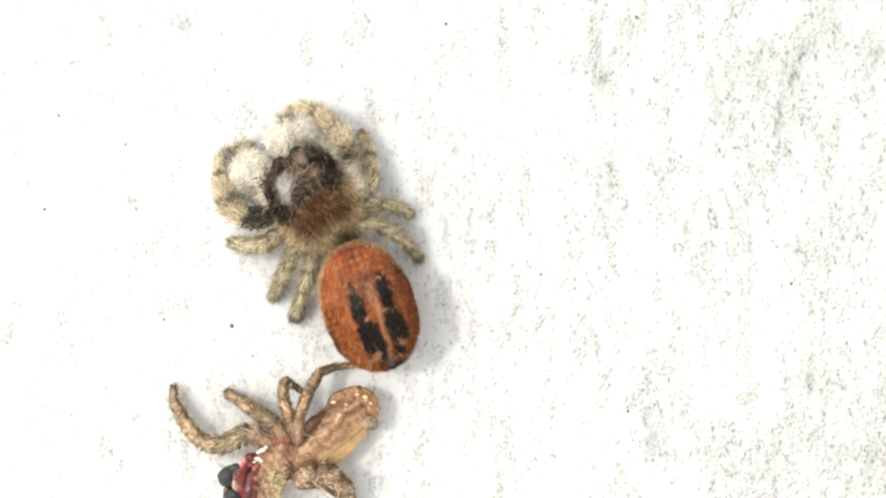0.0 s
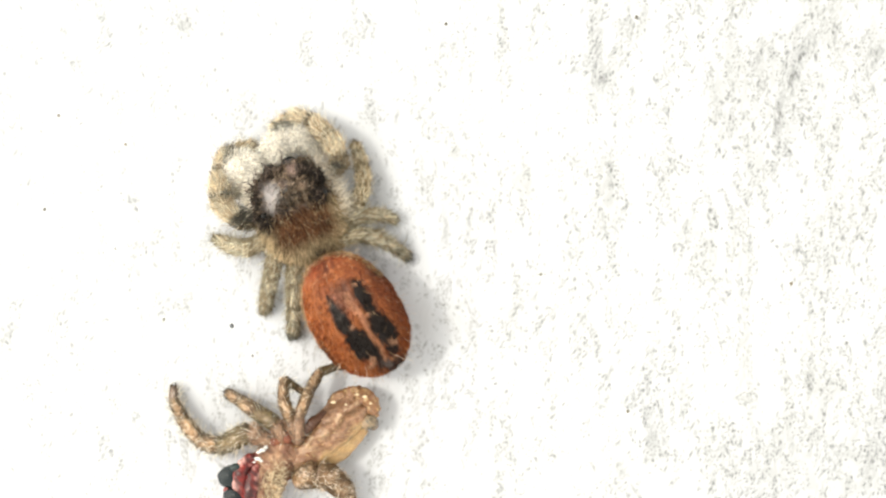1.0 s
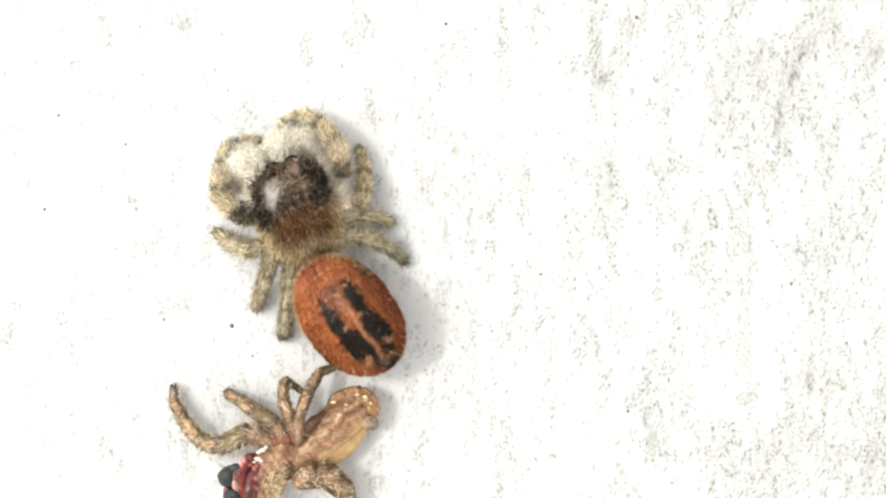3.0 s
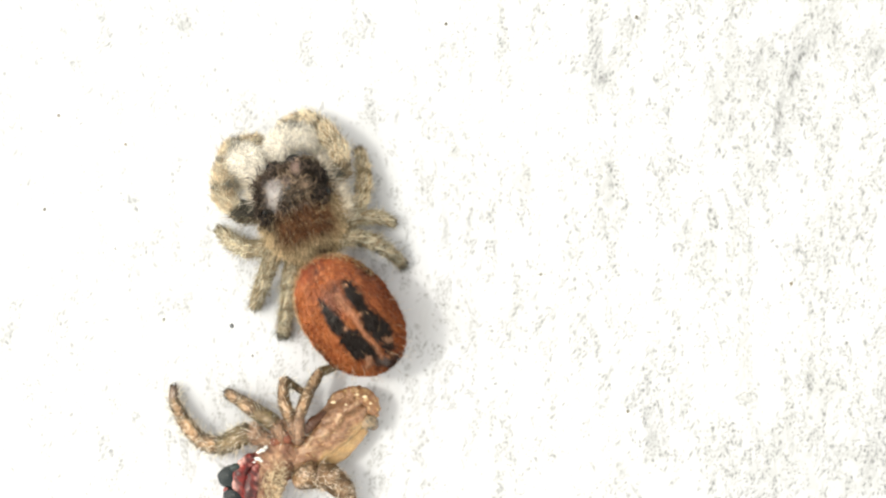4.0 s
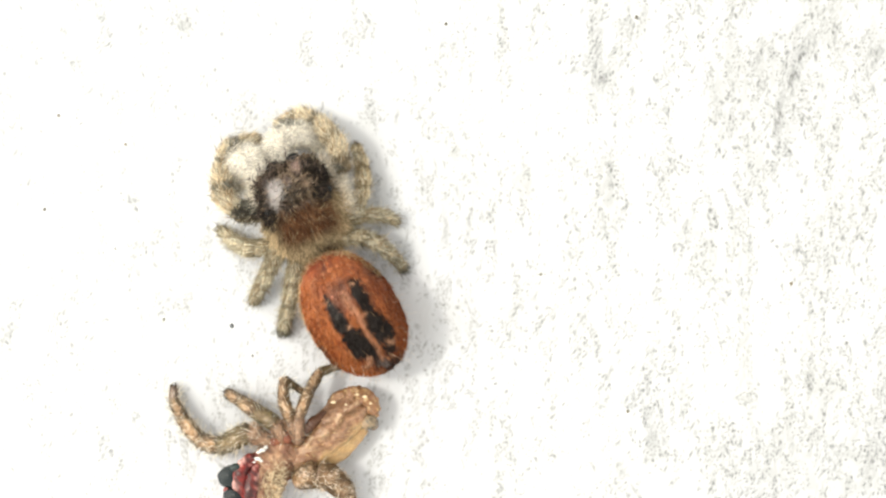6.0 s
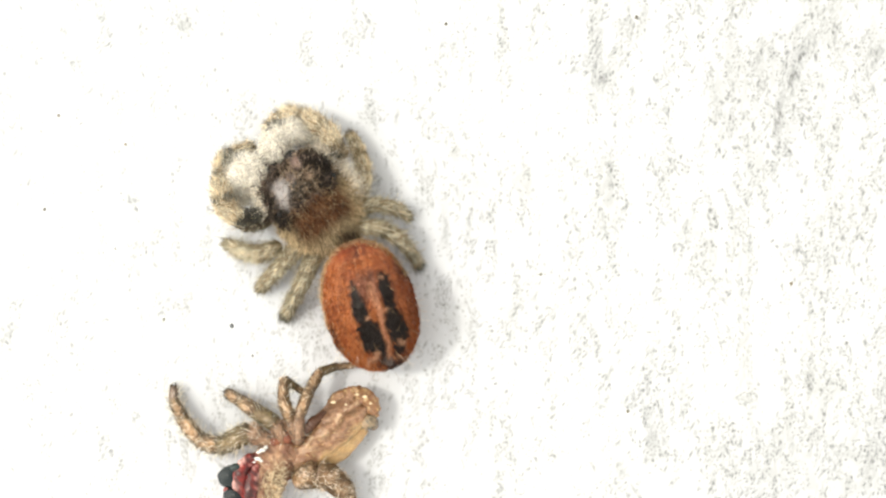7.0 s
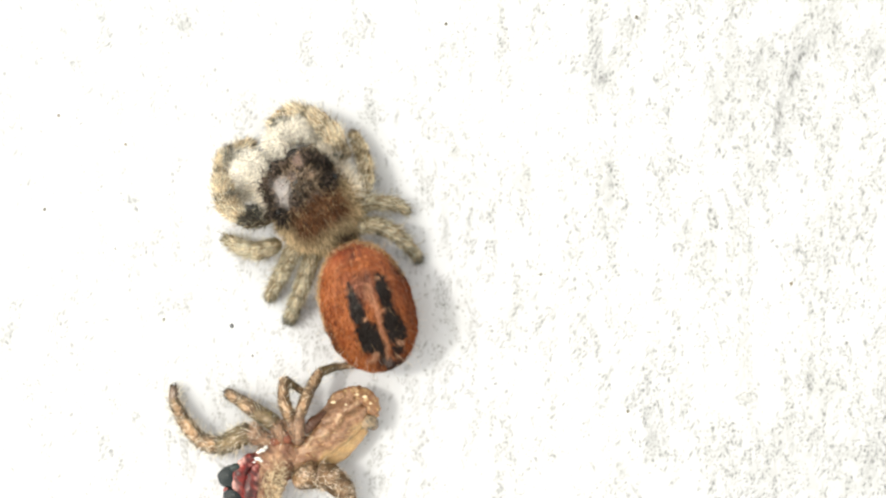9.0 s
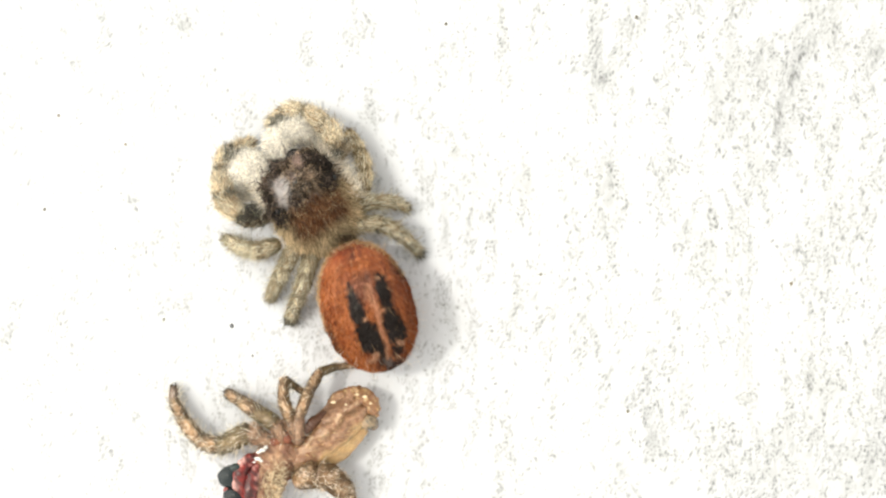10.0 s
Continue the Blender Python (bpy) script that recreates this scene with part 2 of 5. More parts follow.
# ---- ground: painted surface with pores and dirt ----
def ground_sheet():
    step = 0.04
    half_x, half_y = 21.5, 12.5
    inner_x = np.arange(-half_x, half_x + step / 2, step)
    inner_y = np.arange(-half_y, half_y + step / 2, step)
    ring = step * np.cumsum(1.45 ** np.arange(1, 37))
    xs = np.concatenate([-half_x - ring[::-1], inner_x, half_x + ring])
    ys = np.concatenate([-half_y - ring[::-1], inner_y, half_y + ring])
    nx, ny = len(inner_x), len(inner_y)
    gx, gy = np.meshgrid(inner_x, inner_y)

    # how thickly the pores lie: streaks along the grain, thicker towards one side
    def noise1(x, size, seed):
        q = x / size
        i = np.floor(q).astype(int)
        f = q - i
        f = f * f * (3 - 2 * f)
        table = np.random.default_rng(seed).random(4096)
        return table[(i + 1000) % 4096] * (1 - f) + table[(i + 1001) % 4096] * f

    def noise2(x, y, sx, sy, seed):
        qx, qy = x / sx, y / sy
        ix, iy = np.floor(qx).astype(int), np.floor(qy).astype(int)
        fx, fy = qx - ix, qy - iy
        fx, fy = fx * fx * (3 - 2 * fx), fy * fy * (3 - 2 * fy)
        table = np.random.default_rng(seed).random((512, 512))
        g = lambda a, b: table[(a + 200) % 512, (b + 200) % 512]
        return (g(ix, iy) * (1 - fx) + g(ix + 1, iy) * fx) * (1 - fy) + (g(ix, iy + 1) * (1 - fx) + g(ix + 1, iy + 1) * fx) * fy

    bent = gx + 0.7 * (noise2(gx, gy, 1.1, 1.5, 51) - 0.5) + 0.25 * (noise2(gx, gy, 0.3, 0.5, 52) - 0.5)
    streak = noise2(bent, gy, 0.45, 3.2, 3) * (0.35 + 0.9 * noise2(gx, gy, 1.8, 2.6, 4))
    side = 0.51 + 0.36 / (1 + np.exp(-(gx - 0.5) / 2.2)) + 0.22 / (1 + np.exp(-(gx - 11.5) / 1.5))
    dens = side * (0.21 + 0.98 * streak)
    # worn patches: x, y, half width, half height, lean, strength
    for x, y, w, h, lean, k in WORN:
        dx = gx - x - lean * (gy - y)
        dens += 1.12 * k * np.exp(-(dx / w) ** 2 - ((gy - y) / h) ** 2) * (0.45 + 1.1 * noise2(gx, gy, 0.35, 1.4, 9))
    dens = np.clip(dens, 0, 1.35)
    smudge = np.zeros_like(gx)
    for x, y, w, h, lean, k in SMUDGES:
        dx = gx - x - lean * (gy - y) + 0.3 * (noise2(gx, gy, 0.5, 0.9, 61) - 0.5)
        smudge += k * np.exp(-(dx / (1.35 * w)) ** 2 - ((gy - y) / (1.15 * h)) ** 2)
    lean = 0.55 * (noise2(gx, gy, 2.5, 3.0, 54) - 0.40)

    def dashes(cx, cy, thin, tall, seed, chance):
        """Short strokes along the grain, at most one in each cell of the given size."""
        rng = np.random.default_rng(seed)
        jx, jy, pick, wide, high, tilt, deep = rng.random((7, 512, 512))
        out = np.zeros_like(gx)
        px = gx + 0.07 * (noise2(gx, gy, 0.07, 0.09, seed + 200) - 0.5) + 0.08 * (noise2(gx, gy, 0.2, 0.25, seed + 300) - 0.5)
        py = gy + 0.07 * (noise2(gx, gy, 0.08, 0.08, seed + 400) - 0.5)
        ix, iy = np.floor(px / cx).astype(int), np.floor(py / cy).astype(int)
        for ox in (-1, 0, 1):
            for oy in (-1, 0, 1):
                a, b = (ix + ox) % 512, (iy + oy) % 512
                dx = px - (ix + ox + 0.15 + 0.7 * jx[a, b]) * cx
                dy = py - (iy + oy + 0.15 + 0.7 * jy[a, b]) * cy
                dx = dx - ((tilt[a, b] - 0.5) * 1.1 + lean) * dy
                sx, sy = thin * (0.68 + 0.95 * wide[a, b]), tall * (0.55 + 1.35 * high[a, b] ** 2)
                stroke = np.exp(-((dx / sx) ** 2 + (dy / sy) ** 2) ** 0.8) * (0.36 + 0.64 * deep[a, b] ** 1.3)
                out = np.maximum(out, stroke * (pick[a, b] < chance))
        return out

    clump = np.clip((noise2(bent, gy, 0.30, 0.75, 77) - 0.42) / 0.3, 0, 1)
    patch = np.clip((noise2(bent, gy, 1.0, 1.9, 79) - 0.30) / 0.4, 0, 1)
    chance = np.clip((2.2 * dens ** 1.5 - 0.005) * (0.07 + 1.6 * clump * (0.22 + 0.78 * patch)), 0, 0.9)
    dirt = np.maximum(dashes(0.14, 0.21, 0.046, 0.085, 81, chance * 0.85), 0.9 * dashes(0.26, 0.40, 0.058, 0.15, 82, chance * 0.42))
    dirt = np.maximum(dirt, 0.75 * dashes(0.10, 0.14, 0.040, 0.060, 83, chance * 0.6 + 0.018))
    dirt = dirt * (0.38 + 0.40 * noise2(gx, gy, 0.4, 0.7, 74) + 0.56 * np.clip(dens, 0, 1))
    # grey smudges where the worn patches are thickest
    dense = np.maximum(dashes(0.12, 0.22, 0.042, 0.13, 91, 0.9), dashes(0.17, 0.34, 0.050, 0.19, 92, 0.8))
    film = np.clip(2.4 * smudge, 0, 1.5) * (0.80 * dense + 0.36 * noise2(bent, gy, 0.10, 0.3, 17))
    film = np.maximum(film, 0.34 * np.clip(dens - 0.35, 0, 1) * noise2(bent, gy, 0.12, 0.35, 19))
    dirt = np.clip(np.maximum(dirt, film), 0, 1)
    tint = noise2(gx, gy, 3.0, 3.0, 31)
    grime = mixed(np.array([0.160, 0.168, 0.176]), np.array([0.200, 0.206, 0.203]), tint)
    stained = mixed(np.array([0.626, 0.645, 0.684]), np.array([0.570, 0.586, 0.606]), np.clip(dens - 0.1, 0, 1) * (0.5 + 0.8 * noise2(bent, gy, 0.8, 1.6, 33)))
    col_in = mixed(stained, grime, dirt)
    z_in = -0.03 * dirt + 0.02 * (noise2(gx, gy, 0.3, 0.9, 41) - 0.5) + 0.05 * (noise2(gx, gy, 1.6, 5.0, 42) - 0.5)
    edge = np.minimum.reduce([gx + half_x, half_x - gx, gy + half_y, half_y - gy])
    z_in = z_in * np.clip(edge / 0.6, 0, 1)
    z_in = np.minimum(z_in, 0.012)
    k = len(ring)
    full_z = np.zeros((len(ys), len(xs)))
    full_c = np.empty((len(ys), len(xs), 3))
    full_c[:] = (0.62, 0.639, 0.678)
    full_z[k:k + ny, k:k + nx] = z_in
    full_c[k:k + ny, k:k + nx] = col_in
    fx, fy = np.meshgrid(xs, ys)
    v = np.stack([fx, fy, full_z], -1).reshape(-1, 3)
    w = len(xs)
    i, j = np.meshgrid(np.arange(len(ys) - 1), np.arange(w - 1), indexing="ij")
    a = (i * w + j).ravel()
    faces = [np.stack([a, a + 1, a + w + 1, a + w], 1)]
    me = fast_mesh("ground", v * MM, faces, full_c.reshape(-1, 3))
    me.materials.append(PAINT)
    return tagged(new("ground", me), "white painted surface with grey dirt in its upright grain", "ground", kind="structure")


WORN = [
    (*(15.525, 8.15), 1.0, 2.6, 0.35, 1.05), (*(15.15, 6.525), 3.2, 3.4, 0.1, 0.42), (*(14.025, 8.275), 0.45, 1.4, 0.1, 0.8), (*(16.525, 9.15), 0.8, 0.9, 0.4, 0.8),
    (*(12.525, 6.65), 0.9, 1.3, 0.0, 0.75), (*(18.9, 8.275), 0.9, 1.8, 0.1, 0.85), (*(6.75, 8.525), 0.35, 2.2, 0.05, 1.0),
    (*(7.15, 7.775), 0.55, 0.9, 0.3, 0.8), (*(6.4, 8.025), 1.1, 1.6, 0.0, 0.35), (*(7.2, 1.025), 0.35, 3.0, 0.0, 0.6),
    (*(13.65, 3.525), 0.5, 2.0, 0.0, 0.55), (*(14.775, 5.275), 0.3, 1.6, 0.1, 0.9), (*(18.15, 2.025), 0.9, 2.4, 0.0, 0.5),
    (*(16.225, -5.775), 0.18, 0.5, 0.0, 1.5), (*(10.9, 1.025), 0.4, 0.6, 0.0, 0.7), (*(13.4, -2.975), 0.4, 3.0, 0.0, 0.55),
    (*(14.15, -8.725), 4.0, 1.9, 0.0, 0.42), (*(9.275, -8.225), 0.5, 1.6, 0.0, 0.6), (*(15.4, -9.725), 3.2, 1.0, 0.0, 0.5),
    (*(18.9, -8.975), 0.5, 2.2, 0.0, 0.7), (*(0.6, 4.275), 0.25, 0.5, 0.0, 0.9), (*(2.525, 9.9), 0.3, 1.4, -0.1, 0.7),
    (*(-0.1, 7.275), 0.2, 1.2, 0.0, 0.55), (*(-3.35, 6.275), 0.5, 1.2, 0.0, 0.5), (*(-11.475, 10.025), 0.5, 0.7, 0.0, 0.6),
    (*(-5.975, 9.15), 0.25, 1.0, 0.0, 0.7), (*(11.15, 9.275), 0.6, 1.6, 0.0, 0.3), (*(3.65, 2.775), 0.25, 1.2, 0.0, 0.5),
    (*(-13.725, 1.775), 0.4, 1.6, 0.0, 0.35), (*(-11.35, -2.475), 1.2, 1.0, 0.0, 0.3), (*(-19.35, -3.725), 0.35, 1.4, 0.0, 0.5),
    (*(7.4, -9.975), 0.5, 1.2, 0.0, 0.45), (*(2.15, -3.975), 2.0, 2.5, 0.0, 0.12), (*(17.65, -2.975), 1.4, 3.0, 0.0, 0.25),
]
SMUDGES = [
    (*(15.6, 7.825), 0.30, 1.1, 0.32, 0.62), (*(16.45, 9.15), 0.5, 0.5, 0.6, 0.32), (*(14.8, 5.9), 0.14, 0.9, 0.05, 0.60), (*(14.025, 8.65), 0.22, 0.8, 0.1, 0.42),
    (*(6.85, 8.4), 0.16, 1.6, 0.04, 0.42), (*(7.15, 7.65), 0.28, 0.4, 0.4, 0.5), (*(16.225, -5.85), 0.13, 0.42, 0.0, 1.0), (*(19.15, 8.65), 0.4, 0.7, 0.2, 0.42),
    (*(10.85, 1.025), 0.2, 0.28, 0.2, 0.5), (*(0.15, 0.775), 0.12, 0.7, 0.0, 0.35), (*(12.2, 6.65), 0.4, 0.5, 0.0, 0.28), (*(9.225, -8.35), 0.2, 0.6, 0.0, 0.4),
    (*(19.025, -9.225), 0.25, 0.9, 0.1, 0.4), (*(15.4, -8.975), 0.16, 0.9, 0.05, 0.28), (*(0.6, 4.275), 0.2, 0.3, 0.0, 0.35), (*(7.9, -9.85), 0.15, 0.6, 0.0, 0.3),
]
ground_sheet()


# ---- limbs shared by both spiders ----
SEGMENTS = ("femur", "patella", "tibia", "metatarsus", "tarsus")


def limb_hair(geom, n, length, radius, colour, lean, spread, upright=0.55, droop=(0, 0, 0), weight=None):
    v, faces, _ = geom
    p, nrm = scatter(v, faces, n, weight)
    nrm = outward_tube(p, nrm, geom)
    way = nrm * upright + np.array(lean) + RNG.normal(size=(n, 3)) * spread
    ln = length * RNG.uniform(0.55, 1.25, n)
    return hairs(p, way, ln, radius * RNG.uniform(0.7, 1.2, n), colour(p) if callable(colour) else paint(colour, p), droop=droop)


def outward_tube(p, nrm, geom):
    """Normals of a limb turned away from its line."""
    v = geom[0]
    axis = v[-1] - v[-2]
    t = ((p - v[-2]) @ axis) / max(axis @ axis, 1e-9)
    mid = v[-2] + np.clip(t, 0, 1)[:, None] * axis
    sign = np.sign(((p - mid) * nrm).sum(1))
    return nrm * np.where(sign == 0, 1, sign)[:, None]


def stripes(v, a, b, ra, rb, k):
    """How far each point lies in the uneven dark stripes along a segment's two flanks."""
    along = (b - a) / np.linalg.norm(b - a)
    across = normed(np.cross(along, np.array([0, 0, 1.0])))
    t = np.clip((v - a) @ along / np.linalg.norm(b - a), 0, 1)
    off = (v - a) @ across / (ra + (rb - ra) * t)
    return np.clip((np.abs(off + 0.08) - 0.42 + 0.45 * wobble(v, 0.3, k + 2.0)) / 0.25, 0, 1)


def leg(parent, joints, radii, skin, fur, tip_fur, hair_len, hair_n, hair_r=0.0115, names=SEGMENTS, skin_mat=None, segment_fur=None, fringe=0, dark_share=0.28, banded=True, upright=0.2, slim=0.7, first=None, streaky=0.6, dark_tip=True, flanks=0.0, patchy=0.0):
    """A leg in jointed segments under one part that turns at its hip."""
    joints = [np.array(j, dtype=float) for j in joints]
    radii = [q * slim for q in radii]
    skin_mat = skin_mat or SKIN
    hip = part("leg", tube([joints[0], joints[0] * 0.6 + joints[1] * 0.4], [radii[0] * 0.9, radii[0] * 0.8], skin, rows=8), skin_mat, parent, pivot=joints[0])
    coats = []
    n = len(joints) - 1
    for k in range(n):
        a, b = joints[k], joints[k + 1]
        ra, rb = radii[k], radii[k + 1]
        bulge = 1.03 if k < n - 1 else 1.0
        reach = (b - a) * 0.06
        mid = (a + b) / 2 + np.array([0, 0, 0.08 * np.linalg.norm(b - a)])
        own_skin = np.array(segment_fur[k]) * 0.45 + np.array(skin) * 0.35 if segment_fur and k in segment_fur else np.array(skin)
        dark = own_skin * 0.55

        def shade(v, a=a, b=b, ra=ra, rb=rb, dark=dark, k=k, own_skin=own_skin):
            t = ((v - a) @ (b - a)) / ((b - a) @ (b - a))
            c = mixed(own_skin, dark, np.clip(np.abs(t - 0.5) * 2 - 0.55, 0, 1) * 2 if banded else 0 * t)
            ahead = (b - a) / np.linalg.norm(b - a)
            off = v - a - ((v - a) @ ahead)[:, None] * ahead
            q = off + ((v - a) @ ahead)[:, None] * ahead * 0.2
            c = mixed(c, own_skin * 0.3, np.clip(wobble(q, 0.16, k + 1.0) * 1.6 - 0.2, 0, 1) * streaky)
            # bright streaks: glossy highlights painted into the skin colour
            c = mixed(c, own_skin * np.array([2.2, 2.4, 2.6]), np.clip(-wobble(q, 0.2, k + 4.0) * 1.8 - 0.25, 0, 1) * streaky)
            return mixed(c, own_skin * 0.28, stripes(v, a, b, ra, rb, k) * flanks)

        geom = tube([a - reach, mid, b + reach], [ra * 0.95, (ra + rb) / 2 * bulge, rb * 0.95], shade, rows=14, sides=14, round_ends=0.35)
        part(names[min(k, len(names) - 1)], geom, skin_mat, hip)
        along = normed(b - a)
        share = int(hair_n * np.linalg.norm(b - a) * (ra + rb))
        last = k == n - 1

        def tone(p, a=a, b=b, ra=ra, rb=rb, last=last, k=k):
            t = ((p - a) @ (b - a)) / ((b - a) @ (b - a))
            c = np.repeat(np.array(fur, dtype=float)[None], len(p), axis=0)
            c = mixed(c, np.minimum(np.array(fur) * np.array([1.3, 1.35, 1.5]), 0.85), RNG.random(len(p)) ** 2)
            c = mixed(c, np.array(fur) * np.array([0.22, 0.19, 0.16]), RNG.random(len(p)) < dark_share)
            c = mixed(c, np.array([0.46, 0.29, 0.15]), (RNG.random(len(p)) < 0.16) * 0.9)
            c = mixed(c, np.array(fur) * np.array([0.16, 0.14, 0.10]), stripes(p, a, b, ra, rb, k) * flanks * (RNG.random(len(p)) < 0.85))
            if banded:
                c = mixed(c, np.array(tip_fur), (np.clip(1.7 - np.abs(t - 0.05) / 0.12, 0, 1) * 0.95) * (RNG.random(len(p)) < (0.9 if k in (3, 4) else 0.6)))
            if segment_fur and k in segment_fur:
                c = mixed(c, np.array(segment_fur[k]) * RNG.uniform(0.4, 1.4, (len(p), 1)), 0.85)
            if patchy:
                blot = wobble(p, 0.42, 3.0) + 0.5 * wobble(p, 0.2, 5.0)
                c = mixed(c, np.array([0.17, 0.095, 0.05]), np.clip(-blot * 2.5, 0, 1) * patchy)
                c = mixed(c, np.array([0.74, 0.62, 0.50]), np.clip(blot * 2.5 - 0.4, 0, 1) * patchy)
            if first is not None and k == 0:
                c = mixed(c, np.array(first), (RNG.random(len(p)) < 0.85) * 1.0)
            if last and dark_tip:
                c = mixed(c, np.array(tip_fur), np.clip((t - 0.55) / 0.3, 0, 1))
            return c

        if fringe:
            coats.append(limb_hair(geom, int(fringe * np.linalg.norm(b - a)), 0.50, 0.009, (0.80, 0.74, 0.62), along * 0.3, 0.35, 0.9))
        coats.append(limb_hair(geom, max(share // 9, 6), hair_len * 1.7, hair_r * 0.7, tone, along * 0.9, 0.45, 0.75))
        coats.append(limb_hair(geom, max(share, 20), hair_len, hair_r, tone, along * 1.0, 0.2, upright))
    part("hair", joined(coats), HAIR, hip, kind="stuff")
    return hip


# ---- the live spider ----
HEAD = (-5.601, 2.177, 2)
AHEAD, RIGHT = (-0.53, 0.848), (0.848, 0.53)
spider = root_thing("jumping_spider", (HEAD[0], HEAD[1], 0.0), "furry jumping spider with rust-red black-striped abdomen standing on white surface", "spider")

TAN = (0.83, 0.70, 0.49)
GREY_TAN = (0.75, 0.665, 0.48)
DARK = (0.030, 0.026, 0.022)


def head_tone(p):
    """Colours of the carapace hair in its own frame (right, ahead)."""
    x, y = p[:, 0], p[:, 1]
    n = wobble(np.stack([x, y, 0 * x], 1), 0.55, 2.0)
    brown = mixed(np.array([0.085, 0.034, 0.016]), np.array([0.27, 0.135, 0.068]), 0.3 + 0.4 * n + 0.5 * RNG.random(len(x)) - 0.25)
    rim = np.clip((np.abs(x) - 1.05) / 0.5, 0, 1) + np.clip((-1.0 - y) / 0.6, 0, 1)
    c = mixed(brown, np.array([0.60, 0.48, 0.30]), rim * 0.85 * (y < 0.3))
    c = mixed(c, np.array([0.035, 0.020, 0.014]), np.clip(1.6 - 1.6 * np.hypot(x - 0.3, y + 2.15) / 0.75, 0, 1) * 0.9)
    zone = 1 / (1 + np.exp(-(y - 0.1 - 0.15 * n) / 0.06))
    zone_c = mixed(np.array([0.042, 0.033, 0.024]), np.array([0.40, 0.29, 0.20]), 0.25 + 1.7 * wobble(np.stack([x, y, 0 * x], 1), 0.26, 7.0) + 0.3 * RNG.random(len(x)))
    c = mixed(c, zone_c, zone)
    # pale patches; the two grey ones on the left paint in the cuticle's sheen
    for tx, ty, tr, pale in ((-0.75, 1.15, 0.50, (0.40, 0.36, 0.355)), (0.50, 1.60, 0.30, (0.46, 0.33, 0.29)), (-0.05, 1.25, 0.22, (0.36, 0.27, 0.23)), (0.55, 0.85, 0.25, (0.34, 0.24, 0.17)), (-0.98, 0.55, 0.36, (0.32, 0.28, 0.27))):
        c = mixed(c, np.array(pale), np.clip(1.6 - 1.6 * np.hypot(x - tx, (y - ty) * 0.8) / tr, 0, 1) * 0.85)
    for tx, ty, tr in ((-1.30, 1.62, 0.34), (-1.45, 1.0, 0.40), (-1.32, 0.10, 0.54), (1.07, 0.29, 0.50), (1.26, 1.0, 0.50), (-0.55, 1.90, 0.36), (0.95, 1.55, 0.40), (-0.55, 0.30, 0.24), (0.14, 2.0, 0.3)):
        c = mixed(c, np.array(DARK) * 0.6, np.clip(1.7 - 1.7 * np.hypot(x - tx, y - ty) / tr, 0, 1) * 0.95)
    return c


def to_own(p, origin, right, ahead):
    d = p - np.array(origin)
    return np.stack([d[:, 0] * right[0] + d[:, 1] * right[1], d[:, 0] * ahead[0] + d[:, 1] * ahead[1], d[:, 2]], 1)


head_frame = ((HEAD[0], HEAD[1], 0.0), RIGHT, AHEAD)
cv, cf, cc, own = loft(head_frame, [
    (-2.25, 0.35, 1.75, 1.25), (-1.95, 0.95, 2.05, 1.0), (-1.3, 1.5, 2.65, 0.8), (-0.5, 1.72, 3.2, 0.75), (0.3, 1.68, 3.45, 0.75),
    (0.95, 1.55, 3.5, 0.75), (1.4, 1.42, 3.35, 0.8), (1.75, 1.28, 3.0, 0.9), (1.92, 1.02, 2.5, 1.1)], lambda o: head_tone(o) * 0.6)
carapace = part("carapace", (cv, cf, cc), GLOSS, spider, "brown furred carapace with black eye zone")


def on_head(x, y, z):
    return np.array([HEAD[0] + x * RIGHT[0] + y * AHEAD[0], HEAD[1] + x * RIGHT[1] + y * AHEAD[1], z])


def flank(o):
    return np.where(o[:, 1] < 0.2, np.clip((np.abs(o[:, 0]) - 0.5) / 0.5, 0.22, 1) * np.where((np.abs(o[:, 0] - 0.3) < 0.7) & (o[:, 1] < -1.6), 0.05, 1), 0.0)


